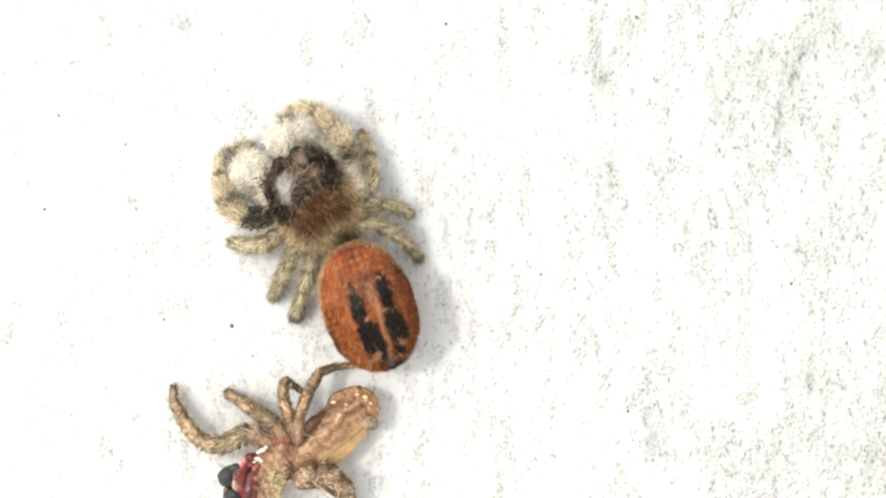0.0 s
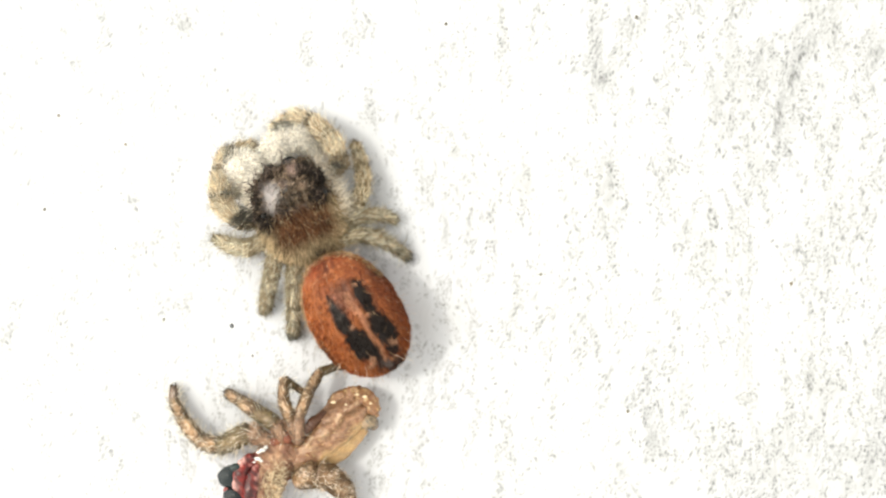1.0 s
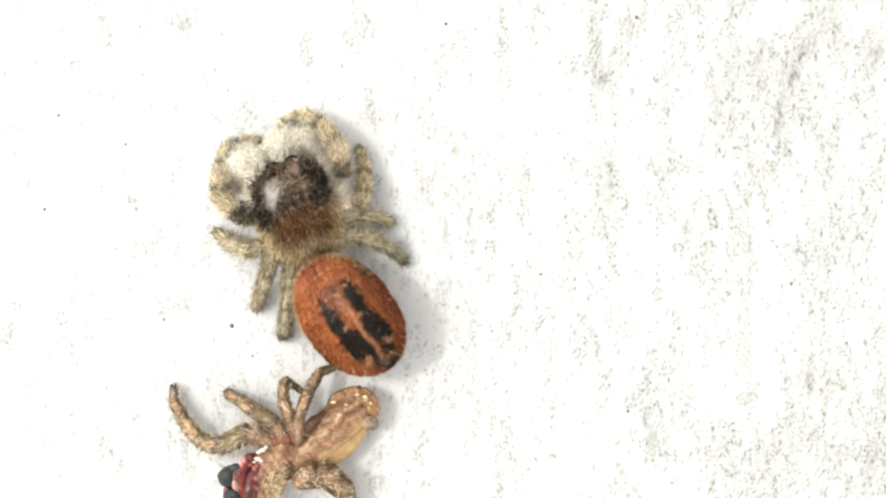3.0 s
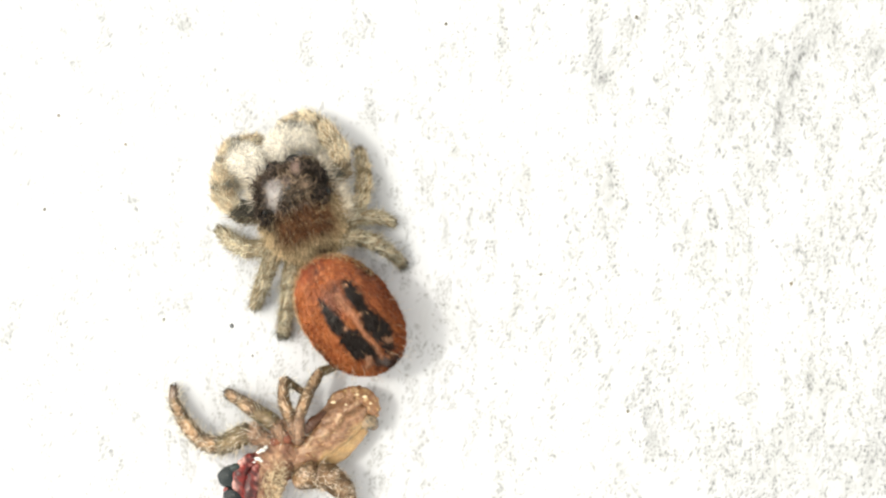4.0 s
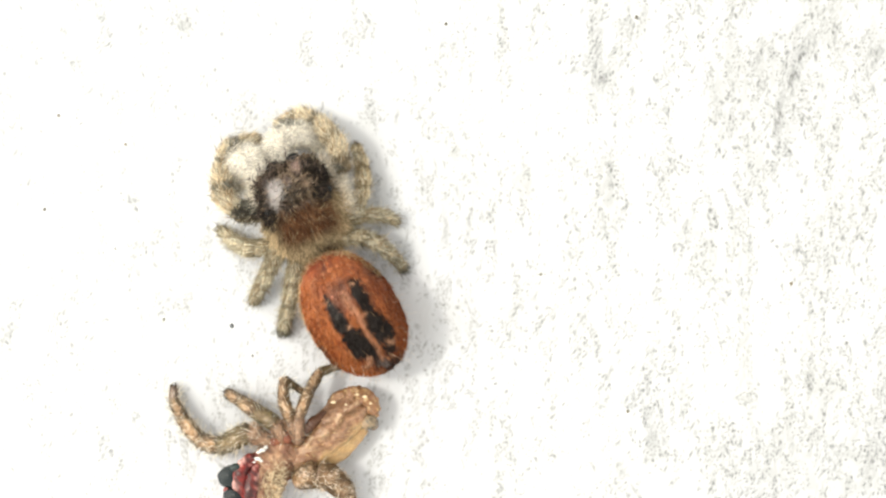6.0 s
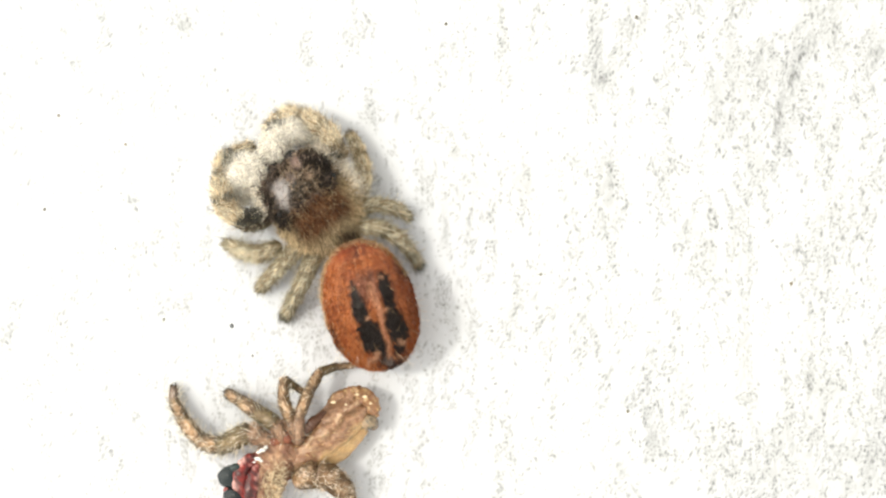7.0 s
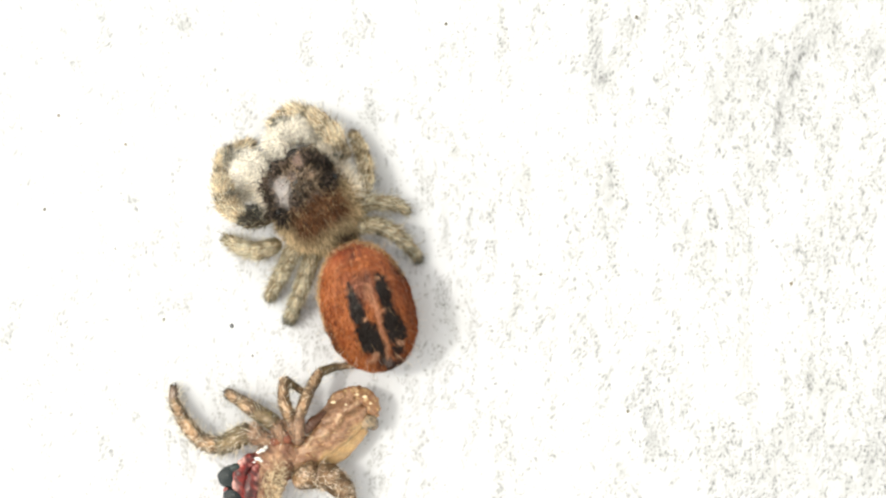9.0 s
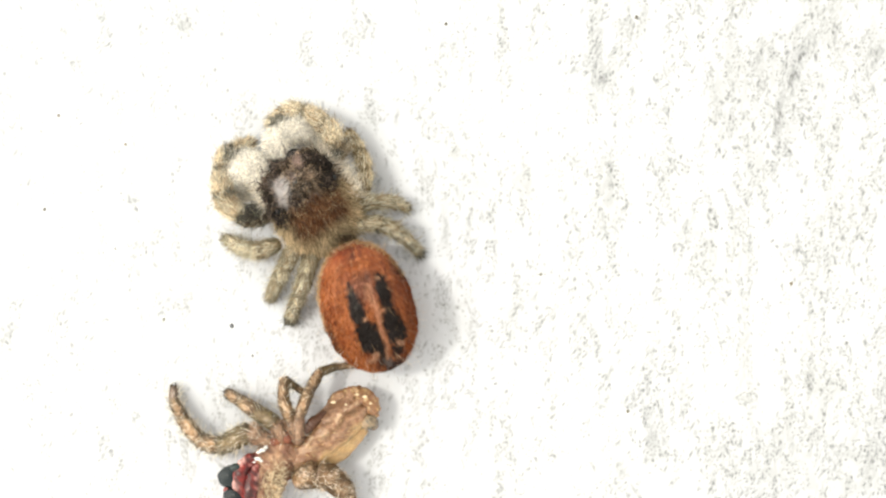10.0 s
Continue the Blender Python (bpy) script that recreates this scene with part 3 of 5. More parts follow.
def head_hair():
    n = 13000
    p, nrm = scatter(cv, cf, n, lambda q: np.where(q[:, 2] > 1.0, 1.0, 0.3))
    nrm = outward(p, nrm, cv)
    o = to_own(p, (HEAD[0], HEAD[1], 0.0), RIGHT, AHEAD)
    zone = (o[:, 1] > 0.1)
    back = np.array([-AHEAD[0], -AHEAD[1], 0.0])
    way = nrm * np.where(zone, 0.75, 0.5)[:, None] + back * np.where(zone, 0.1, 0.7)[:, None] + RNG.normal(size=(n, 3)) * np.where(zone, 0.45, 0.3)[:, None]
    ln = np.where(zone, 0.26, 0.42) * RNG.uniform(0.5, 1.4, n)
    bald = np.hypot(o[:, 0] + 0.66 - 0.38 * (o[:, 1] - 1.15), (o[:, 1] - 1.02) * 0.62) < 0.42
    keep = ~(bald & (RNG.random(n) < 0.9))
    c = head_tone(o) * np.where(zone, 1.0, np.where(RNG.random(n) < 0.28, 0.45, 1.25))[:, None]
    v1 = hairs(p[keep], way[keep], ln[keep], np.where(zone, 0.019, 0.013)[keep], c[keep], bend=0.5)
    # pale bristles on the flanks and rear
    m = 1250
    p, nrm = scatter(cv, cf, m, lambda q: flank(to_own(q, (HEAD[0], HEAD[1], 0.0), RIGHT, AHEAD)))
    nrm = outward(p, nrm, cv)
    v2 = hairs(p, nrm * 0.6 + back * 0.6 + RNG.normal(size=(m, 3)) * 0.4, 0.36 * RNG.uniform(0.6, 1.4, m), 0.013, mixed(np.array([0.62, 0.50, 0.32]), np.array([0.30, 0.19, 0.10]), RNG.random(m)), bend=1.4)
    # pale wool along the cheeks
    sets = []
    for side in (-1, 1):
        m = 700 if side < 0 else 1300
        y = RNG.uniform(0.95 if side < 0 else -0.7, 1.6, m)
        p = np.array([on_head(side * (1.5 - 0.12 * max(b, 0) ** 2), b, c) for b, c in zip(y, RNG.uniform(1.1, 2.5, m))])
        out = np.array([side * RIGHT[0], side * RIGHT[1], 0.15])
        c = mixed(np.array([0.84, 0.78, 0.68]), np.array([0.50, 0.41, 0.28]), RNG.random(m) ** 2)
        sets.append(hairs(p, out + RNG.normal(size=(m, 3)) * 0.45, 0.85 * RNG.uniform(0.5, 1.3, m), 0.016, c, bend=0.8))
    return joined([v1, v2, *sets])


part("hair", head_hair(), HAIR, carapace, kind="stuff")


def eye_tufts():
    """Stiff black tufts standing round the eyes."""
    sets = []
    for x, y, z, n, s, pale in ((-1.25, 1.60, 2.95, 40, 0.22, 0.6), (-1.45, 1.0, 2.9, 60, 0.18, 0.1), (-1.36, 0.08, 3.05, 130, 0.26, 0.0), (1.07, 0.28, 3.3, 120, 0.24, 0.0), (1.30, 0.95, 3.1, 110, 0.24, 0.0),
                                (-0.55, 1.85, 2.95, 60, 0.26, 0.7), (1.0, 1.45, 3.1, 60, 0.22, 0.2), (-0.5, 0.28, 3.45, 34, 0.16, 0.3), (0.2, 2.0, 2.8, 26, 0.2, 0.8), (-1.62, 0.45, 2.7, 50, 0.16, 0.1)):
        p = on_head(x, y, z)[None] + RNG.normal(size=(n, 3)) * np.array([s, s, 0.05]) * 0.7
        out = np.array([x * RIGHT[0] + (y - 1) * AHEAD[0], x * RIGHT[1] + (y - 1) * AHEAD[1], 0.0]) * 0.15
        c = mixed(np.array([0.014, 0.012, 0.011]), np.array([0.17, 0.125, 0.10]), np.clip(pale * 0.6 + RNG.random(n) ** 3, 0, 1))
        sets.append(hairs(p, np.array([0, 0, 0.75]) + out + RNG.normal(size=(n, 3)) * 0.55, 0.34 * RNG.uniform(0.4, 1.5, n), 0.030, c, bend=0.9))
    for x, y, z, n in ((0.55, 1.0, 3.5, 26), (0.8, 0.7, 3.4, 22), (0.35, 1.5, 3.3, 22), (0.1, 0.75, 3.5, 16), (-0.2, 1.65, 3.2, 14)):
        p = on_head(x, y, z)[None] + RNG.normal(size=(n, 3)) * np.array([0.15, 0.15, 0.03])
        way = np.array([RIGHT[0] * 0.6, RIGHT[1] * 0.6, 0.5]) + RNG.normal(size=(n, 3)) * 0.5
        sets.append(hairs(p, way, 0.24 * RNG.uniform(0.5, 1.4, n), 0.013, mixed(np.array([0.52, 0.40, 0.30]), np.array([0.26, 0.18, 0.13]), RNG.random(n)), bend=1.2))
    return joined(sets)


part("tuft", eye_tufts(), HAIR, carapace, "black and tan eye tufts", kind="stuff")

for ex, ey, ez, er in ((-0.45, 1.95, 2.2, 0.40), (0.45, 1.95, 2.2, 0.40), (-1.05, 1.68, 2.35, 0.24), (1.05, 1.68, 2.35, 0.24),
                       (-1.36, 0.30, 3.02, 0.2), (1.36, 0.25, 2.95, 0.2), (-1.4, 1.1, 2.9, 0.07), (1.4, 1.1, 2.9, 0.07)):
    part("eye", ball(on_head(ex, ey, ez), (er, er, er), (0.006, 0.006, 0.007)), EYE, carapace)
for ex in (-0.42, 0.42):
    part("chelicera", tube([on_head(ex, 1.75, 1.6), on_head(ex * 1.05, 2.0, 1.15), on_head(ex * 1.1, 2.0, 0.6)], [0.38, 0.4, 0.25], (0.06, 0.045, 0.035)), GLOSS, carapace)
part("sternum", tube([on_head(0, -1.3, 0.95), on_head(0, 0, 0.8), on_head(0, 1.4, 0.95)], [0.8, 1.1, 0.8], (0.12, 0.09, 0.06), flat=0.4), SKIN, spider)

# abdomen
BELLY = (-3.228, -2.482, 2)
B_BACK = np.array([0.335, -0.942])
B_SIDE = np.array([0.942, 0.335])
LEFT_BAND = ((0.28, -16, 2), (0.36, -15, 6), (0.47, -14, 12), (0.55, -15, 13), (0.585, -12, 9), (0.62, -11, 16), (0.66, -10, 17), (0.75, -9, 19), (0.80, -7, 18), (0.84, -2, 9), (0.875, 2, 5))
RIGHT_BAND = ((0.28, 37, 3), (0.33, 38, 9), (0.44, 37, 11), (0.53, 36, 10), (0.56, 36, 8), (0.59, 35, 14), (0.70, 36, 17), (0.76, 36, 15), (0.80, 34, 11), (0.86, 29, 9), (0.885, 24, 4))


def belly_tone(o, jitter=0.0):
    """Colours of the abdomen in its own frame: side and rearward millimetres from the middle."""
    u = o[:, 0] * 40 + RNG.normal(size=len(o)) * jitter
    v = -o[:, 1] / 5.98 + 0.5 + RNG.normal(size=len(o)) * jitter * 0.004
    q = np.stack([o[:, 0], o[:, 1], 0 * u], 1)
    n = wobble(q, 0.9, 1.0)
    m = wobble(q, 0.22, 4.0)
    fine = wobble(q, 0.09, 6.0)
    c = mixed(np.array([0.255, 0.061, 0.016]), np.array([0.43, 0.138, 0.045]), 0.5 + 0.7 * n)
    c = mixed(c, np.array([0.36, 0.120, 0.064]), np.clip((u - 28) / 20, 0, 1) * np.clip(1 - np.abs(v - 0.36) / 0.3, 0, 1) * np.clip(0.5 + m, 0, 1) * 0.7)
    c = mixed(c, np.array([0.16, 0.034, 0.012]), np.clip(m * 1.4 + fine * 1.1 - 0.3, 0, 1) * 0.75)
    c = mixed(c, np.array([0.50, 0.225, 0.115]), np.clip(-m * 1.3 - fine * 0.9 - 0.4, 0, 1) * 0.7)
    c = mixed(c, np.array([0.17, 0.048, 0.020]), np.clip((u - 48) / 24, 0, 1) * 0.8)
    c = mixed(c, np.array([0.055, 0.022, 0.012]), np.clip((-u - 60) / 14, 0, 1) * np.clip((v - 0.47) / 0.12, 0, 1) * np.clip(0.75 + m, 0, 1))
    front = np.clip((0.20 - v) / 0.12, 0, 1)
    c = mixed(c, np.array([0.24, 0.050, 0.024]), front * np.clip(0.7 + m, 0, 1) * 0.9)
    c = mixed(c, np.array([0.11, 0.030, 0.016]), np.clip(1.3 - np.hypot(u - 6, (v - 0.11) * 239) / 16, 0, 1) * np.clip(0.5 + 1.5 * m, 0, 1))
    # brown field between the upper ends of the bands
    field = np.clip(1.5 - np.abs(v - 0.36) / 0.10, 0, 1) * np.clip(1.6 - np.abs(u - 10) / 19, 0, 1)
    c = mixed(c, mixed(np.array([0.14, 0.050, 0.032]), np.array([0.30, 0.125, 0.082]), 0.4 + 1.3 * m), field * 0.85)
    c = mixed(c, np.array([0.045, 0.018, 0.014]), np.clip(1.5 - np.abs(v - 0.295) / 0.022, 0, 1) * np.clip(1.3 - np.abs(u - 22) / 17, 0, 1) * np.clip(0.6 + 1.4 * m, 0, 1) * 0.8)
    dark = np.zeros(len(u))
    for band in (LEFT_BAND, RIGHT_BAND):
        bv, bu, bw = zip(*band)
        mid, wide = np.interp(v, bv, bu), np.interp(v, bv, bw, 0, 0)
        wide = wide * 1.08 * (1 + 0.40 * m + 0.32 * fine)
        dark = np.maximum(dark, np.clip((wide - np.abs(u - mid)) / 4.5 + 0.5, 0, 1) * ((v > bv[0]) & (v < bv[-1])))
    for du, dv, r in ((29, 0.855, 9), (8, 0.965, 12), (20, 0.94, 9), (2, 0.885, 9), (-4, 0.905, 7)):
        dark = np.maximum(dark, np.clip((r - np.hypot(u - du, (v - dv) * 239)) / 4 + 0.2, 0, 1))
    c = mixed(c, mixed(np.array([0.013, 0.010, 0.009]), np.array([0.034, 0.029, 0.024]), np.clip(fine * 1.5 - 0.3, 0, 1)), dark * 0.99)
    c = mixed(c, np.array([0.075, 0.030, 0.018]), np.clip((v - 0.84) / 0.05, 0, 1) * np.clip(0.6 + 1.4 * m, 0, 1) * np.clip(1.4 - np.abs(u - 10) / 32, 0, 1) * 0.85)
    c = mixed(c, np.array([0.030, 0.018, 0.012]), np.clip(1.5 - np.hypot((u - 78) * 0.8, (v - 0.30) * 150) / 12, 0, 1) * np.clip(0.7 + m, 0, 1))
    c = mixed(c, np.array([0.17, 0.145, 0.135]), np.clip((10 - np.hypot(u - 6, (v - 0.91) * 200)) / 5, 0, 1) * 0.75)
    stripe = np.interp(v, (0.32, 0.41, 0.55, 0.685, 0.81, 0.91), (14, 13, 17, 13, 14, 5))
    broad = np.interp(v, (0.32, 0.45, 0.55, 0.65, 0.90), (6, 6, 5, 4.0, 3.6))
    c = mixed(c, np.array([0.43, 0.20, 0.112]), np.clip((broad + 1.2 + 2.0 * m + 1.2 * fine - np.abs(u - stripe)) / 3, 0, 1) * ((v > 0.33) & (v < 0.9)) * 0.85)
    for du, dv, r in ((27, 0.553, 5.5), (-6, 0.567, 5.5), (36, 0.808, 8), (-10, 0.838, 8), (-18, 0.865, 7), (24, 0.90, 4), (34, 0.315, 5)):
        c = mixed(c, np.array([0.50, 0.26, 0.155]), np.clip((r - np.hypot((u - du) * 0.95, (v - dv) * 239 * 1.25) + 3.5 * m) / 3, 0, 1) * 0.85)
    c = mixed(c, np.array([0.42, 0.30, 0.15]), np.clip((-u - 76) / 10, 0, 1) * np.clip((0.55 - v) / 0.2, 0, 1))
    return c


belly_frame = ((BELLY[0], BELLY[1], 0.0), tuple(B_SIDE), tuple(-B_BACK))
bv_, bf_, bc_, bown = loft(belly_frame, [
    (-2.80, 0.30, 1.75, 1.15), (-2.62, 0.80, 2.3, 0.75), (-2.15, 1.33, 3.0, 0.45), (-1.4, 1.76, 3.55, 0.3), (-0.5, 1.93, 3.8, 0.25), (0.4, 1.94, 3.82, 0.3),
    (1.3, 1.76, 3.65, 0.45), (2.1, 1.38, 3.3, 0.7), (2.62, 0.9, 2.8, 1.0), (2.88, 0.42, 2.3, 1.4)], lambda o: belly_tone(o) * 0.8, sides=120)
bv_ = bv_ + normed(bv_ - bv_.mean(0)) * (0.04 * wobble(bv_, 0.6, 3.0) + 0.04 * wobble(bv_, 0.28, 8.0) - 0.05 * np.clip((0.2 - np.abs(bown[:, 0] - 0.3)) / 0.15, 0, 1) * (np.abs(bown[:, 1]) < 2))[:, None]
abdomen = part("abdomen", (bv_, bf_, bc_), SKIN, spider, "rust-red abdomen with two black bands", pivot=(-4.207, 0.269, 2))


def belly_hair():
    n = 20000
    p, nrm = scatter(bv_, bf_, n, lambda q: np.where(q[:, 2] > 1.4, 1.0, 0.25))
    nrm = outward(p, nrm, bv_)
    o = to_own(p, (BELLY[0], BELLY[1], 0.0), tuple(B_SIDE), tuple(-B_BACK))
    rear = np.array([B_BACK[0], B_BACK[1], 0.0])
    way = nrm * 0.3 + rear * 0.8 + RNG.normal(size=(n, 3)) * 0.28
    a = hairs(p, way, 0.15 * RNG.uniform(0.6, 1.5, n), 0.0105, mixed(belly_tone(o, 0.8), np.array([0.58, 0.44, 0.27]), np.clip((2.85 - o[:, 2]) / 0.45, 0, 0.9) * np.clip((0.3 - o[:, 0] + np.clip(o[:, 1] - 1.0, 0, 2)) / 0.6, 0, 1) * np.clip((o[:, 1] + 0.6) / 0.8, 0, 1)) * np.where(RNG.random((n, 1)) < 0.13, 0.35, RNG.uniform(0.75, 1.35, (n, 1))), bend=0.4)
    m = 130
    p, nrm = scatter(bv_, bf_, m, lambda q: np.where(q[:, 2] > 1.0, 1.0, 0.1))
    nrm = outward(p, nrm, bv_)
    b = hairs(p, nrm * 0.7 + rear * 0.7 + RNG.normal(size=(m, 3)) * 0.3, 0.45 * RNG.uniform(0.5, 1.4, m), 0.007, paint((0.46, 0.30, 0.18), p), bend=0.5)
    # longer pale hairs along the edges
    m = 60
    p, nrm = scatter(bv_, bf_, m, lambda q: np.where((q[:, 2] > 1.4) & (q[:, 2] < 3.0), 1.0, 0.0))
    nrm = outward(p, nrm, bv_)
    d = hairs(p, nrm * 0.9 + rear * 0.4 + np.array([0, 0, 0.25]) + RNG.normal(size=(m, 3)) * 0.3, 0.70 * RNG.uniform(0.5, 1.4, m), 0.006, paint((0.74, 0.62, 0.50), p), bend=0.6)
    # pale tan rim round the front
    m = 900
    p, nrm = scatter(bv_, bf_, m, lambda q: (q[:, 2] > 1.7) * (q[:, 2] < 2.75) * np.clip(to_own(q, (BELLY[0], BELLY[1], 0.0), tuple(B_SIDE), tuple(-B_BACK))[:, 1] - 0.4, 0, 1))
    nrm = outward(p, nrm, bv_)
    e = hairs(p, nrm * 0.5 + np.array([0, 0, 0.5]) + rear * 0.3 + RNG.normal(size=(m, 3)) * 0.25, 0.2 * RNG.uniform(0.5, 1.4, m), 0.011, mixed(np.array([0.62, 0.48, 0.30]), np.array([0.42, 0.24, 0.11]), RNG.random(m)), bend=0.5)
    return joined([a, b, d, e])


part("hair", belly_hair(), HAIR, abdomen, kind="stuff")
for k in (-1, 1):
    tail = np.array((-2.292, -5.201, 1.3))
    off = np.array([*(B_SIDE * 0.16 * k), 0])
    end = tail + off * 1.2 + np.array([*(B_BACK * 0.02), -0.1])
    part("spinneret", tube([tail + off - np.array([*(B_BACK * 0.3), 0]), end], [0.18, 0.12], (0.05, 0.04, 0.035), rows=8, sides=10), SKIN, abdomen)
part("waist", tube([(-4.618, 0.712, 1.6), (-4.073, 0.025, 1.7)], [0.35, 0.35], (0.05, 0.03, 0.02), rows=8), SKIN, spider)

# legs: front pair held forward like arms, the rest splayed low
LEGSKIN = (0.22, 0.16, 0.09)
legs = {}
legs["L1"] = leg(spider, [(-7.329, 1.5, 1.5), (-8.267, 1.198, 2), (-9.284, 1.783, 2.1), (-9.57, 2.92, 1.7), (-9.524, 3.874, 1.2), (-8.653, 4.451, 0.5)],
                 [0.42, 0.46, 0.56, 0.5, 0.46, 0.36], LEGSKIN, TAN, (0.06, 0.055, 0.05), 0.33, 3105, dark_share=0.2, slim=0.74, first=(0.10, 0.082, 0.060), dark_tip=False)
legs["R1"] = leg(spider, [(-4.717, 3.464, 1.6), (-4.075, 4.222, 1.95), (-4.563, 5.149, 1.75), (-5.368, 5.785, 1.35), (-6.267, 6.07, 0.95), (-7.065, 5.598, 0.45)],
                 [0.42, 0.44, 0.52, 0.5, 0.45, 0.34], LEGSKIN, TAN, (0.07, 0.06, 0.05), 0.33, 3105, dark_share=0.2, slim=0.74, first=(0.27, 0.21, 0.14), dark_tip=False)
legs["R2"] = leg(spider, [(-4.235, 2.29, 1.4), (-3.53, 2.353, 1.4), (-3.239, 3.092, 1.2), (-3.278, 3.919, 0.9), (-3.449, 4.59, 0.55), (-3.639, 5.06, 0.28)],
                 [0.44, 0.44, 0.42, 0.4, 0.34, 0.26], LEGSKIN, (0.84, 0.71, 0.48), (0.16, 0.12, 0.07), 0.26, 2565)
legs["R3"] = leg(spider, [(-3.993, 1.701, 1.3), (-2.99, 1.936, 1.8), (-2.314, 1.896, 1.4), (-1.834, 1.76, 0.8), (-1.495, 1.52, 0.3)],
                 [0.38, 0.4, 0.34, 0.28, 0.18], LEGSKIN, GREY_TAN, (0.20, 0.17, 0.11), 0.34, 2565, dark_share=0.28, flanks=0.45)
legs["R4"] = leg(spider, [(-4.091, 1.06, 1.3), (-2.84, 1.102, 1.9), (-2.066, 0.713, 1.5), (-1.537, 0.223, 0.8), (-1.097, -0.349, 0.28)],
                 [0.38, 0.42, 0.38, 0.3, 0.24], LEGSKIN, GREY_TAN, (0.09, 0.085, 0.07), 0.34, 2565, dark_share=0.28, flanks=0.45)
legs["L2"] = leg(spider, [(-6.951, 0.813, 1.3), (-7.722, 0.221, 1.5), (-8.349, 0.124, 1.1), (-8.842, 0.199, 0.6), (-9.247, 0.274, 0.28)],
                 [0.42, 0.46, 0.40, 0.32, 0.22], LEGSKIN, GREY_TAN, (0.22, 0.19, 0.12), 0.36, 2565, dark_share=0.28, flanks=0.45)
legs["L3"] = leg(spider, [(-6.317, 0.395, 1.2), (-6.675, -0.515, 1.7), (-7, -1.158, 1.3), (-7.245, -1.613, 0.7), (-7.452, -2.069, 0.28)],
                 [0.38, 0.4, 0.36, 0.32, 0.26], LEGSKIN, GREY_TAN, (0.22, 0.19, 0.13), 0.31, 2565, slim=0.8, dark_share=0.28, flanks=0.45)
legs["L4"] = leg(spider, [(-5.527, 0.222, 1.2), (-5.791, -0.81, 1.7), (-6.007, -1.6, 1.4), (-6.245, -2.255, 0.8), (-6.504, -2.965, 0.3)],
                 [0.38, 0.4, 0.36, 0.32, 0.28], LEGSKIN, GREY_TAN, (0.12, 0.11, 0.085), 0.31, 2565, slim=0.8, dark_share=0.28, flanks=0.45)


def palp(joints, radii):
    """White woolly feeler beside the face."""
    base = np.array(joints[0])
    geom = tube(joints, radii, (0.78, 0.74, 0.67), rows=16, sides=16)
    ob = part("palp", geom, SKIN, spider, "white woolly palp", pivot=base)
    n = 5600
    p, nrm = scatter(geom[0], geom[1], n)
    nrm = outward_tube(p, nrm, geom)
    c = mixed(np.array([0.90, 0.87, 0.80]), np.array([0.76, 0.69, 0.57]), np.clip(RNG.random(n) ** 4 + np.clip(wobble(p, 0.45, 2.0) * 1.0 - 0.35, 0, 0.6), 0, 1))
    part("hair", hairs(p, nrm * 0.4 + RNG.normal(size=(n, 3)) * 0.5, 0.25 * RNG.uniform(0.4, 1.4, n), 0.016, c, bend=1.0), HAIR, ob, kind="stuff")
    return ob


legs["PL"] = palp([(-7.362, 3.018, 1.7), (-7.916, 3.445, 2.1), (-8.462, 3.546, 2), (-8.696, 2.923, 1.6), (-8.334, 2.25, 1)], [0.4, 0.6, 0.66, 0.62, 0.48])
legs["PR"] = palp([(-6.478, 3.951, 1.7), (-7.134, 4.422, 2.1), (-6.652, 4.916, 2), (-5.896, 4.938, 1.6), (-5.193, 4.624, 1)], [0.38, 0.55, 0.56, 0.52, 0.40])


def leg_tuft(arm, at_mm, spread, n, lean, tone=1.0, label="dark grey tuft"):
    """Patch of dark hair on the upper side of a front leg."""
    p = np.array(at_mm)[None] + np.clip(RNG.normal(size=(n, 3)), -1.4, 1.4) * np.array([spread, spread * 0.7, 0.06])
    c = mixed(np.array([0.085, 0.083, 0.07]), np.array([0.34, 0.32, 0.27]), RNG.random(n) ** 1.5) * tone
    part("tuft", hairs(p, np.array(lean) + RNG.normal(size=(n, 3)) * 0.4, 0.34 * RNG.uniform(0.5, 1.3, n), 0.016, c, bend=0.7), HAIR, arm, label, kind="stuff")


leg_tuft(legs["L1"], (-9.12, 3.84, 1.95), 0.28, 260, (0.3, 0.3, 0.4), 1.3)
leg_tuft(legs["R1"], (-6.62, 5.58, 2.0), 0.26, 190, (-0.3, -0.3, 0.4), 1.5)
leg_tuft(legs["L1"], (-8.05, 1.55, 2.30), 0.26, 330, (0.2, 0.1, 0.6), 0.5, "black olive tuft")
leg_tuft(legs["L1"], (-8.45, 1.22, 2.42), 0.12, 90, (0.1, 0.0, 0.6), 0.5, "black olive tuft")
leg_tuft(legs["R1"], (-4.20, 4.05, 2.32), 0.12, 80, (0.0, -0.2, 0.6), 0.6, "dark brown tuft")
leg_tuft(legs["L1"], (-9.145, 2.311, 2.5), 0.08, 26, (0.3, 0.3, 0.4))


# ---- the dead spider ----
AMBER = (0.36, 0.185, 0.075)
dead = root_thing("dead_spider", (-6.6, -8.975, 0), "shrivelled amber-brown dead spider with red and black face, legs curled", "spider")


def stretched(v):
    """Plan places with the body's long axis drawn short, for streaks along it."""
    a, b = np.array([0.81, 0.586]), np.array([-0.586, 0.81])
    return np.stack([(v[:, :2] @ a) * 0.38, v[:, :2] @ b, v[:, 2]], 1)


def dry_tone(v, pale=0.0):
    q = stretched(v)
    n = wobble(q, 0.55, 3.0)
    m = wobble(q, 0.17, 5.0)
    w = wobble(v, 0.3, 9.0)
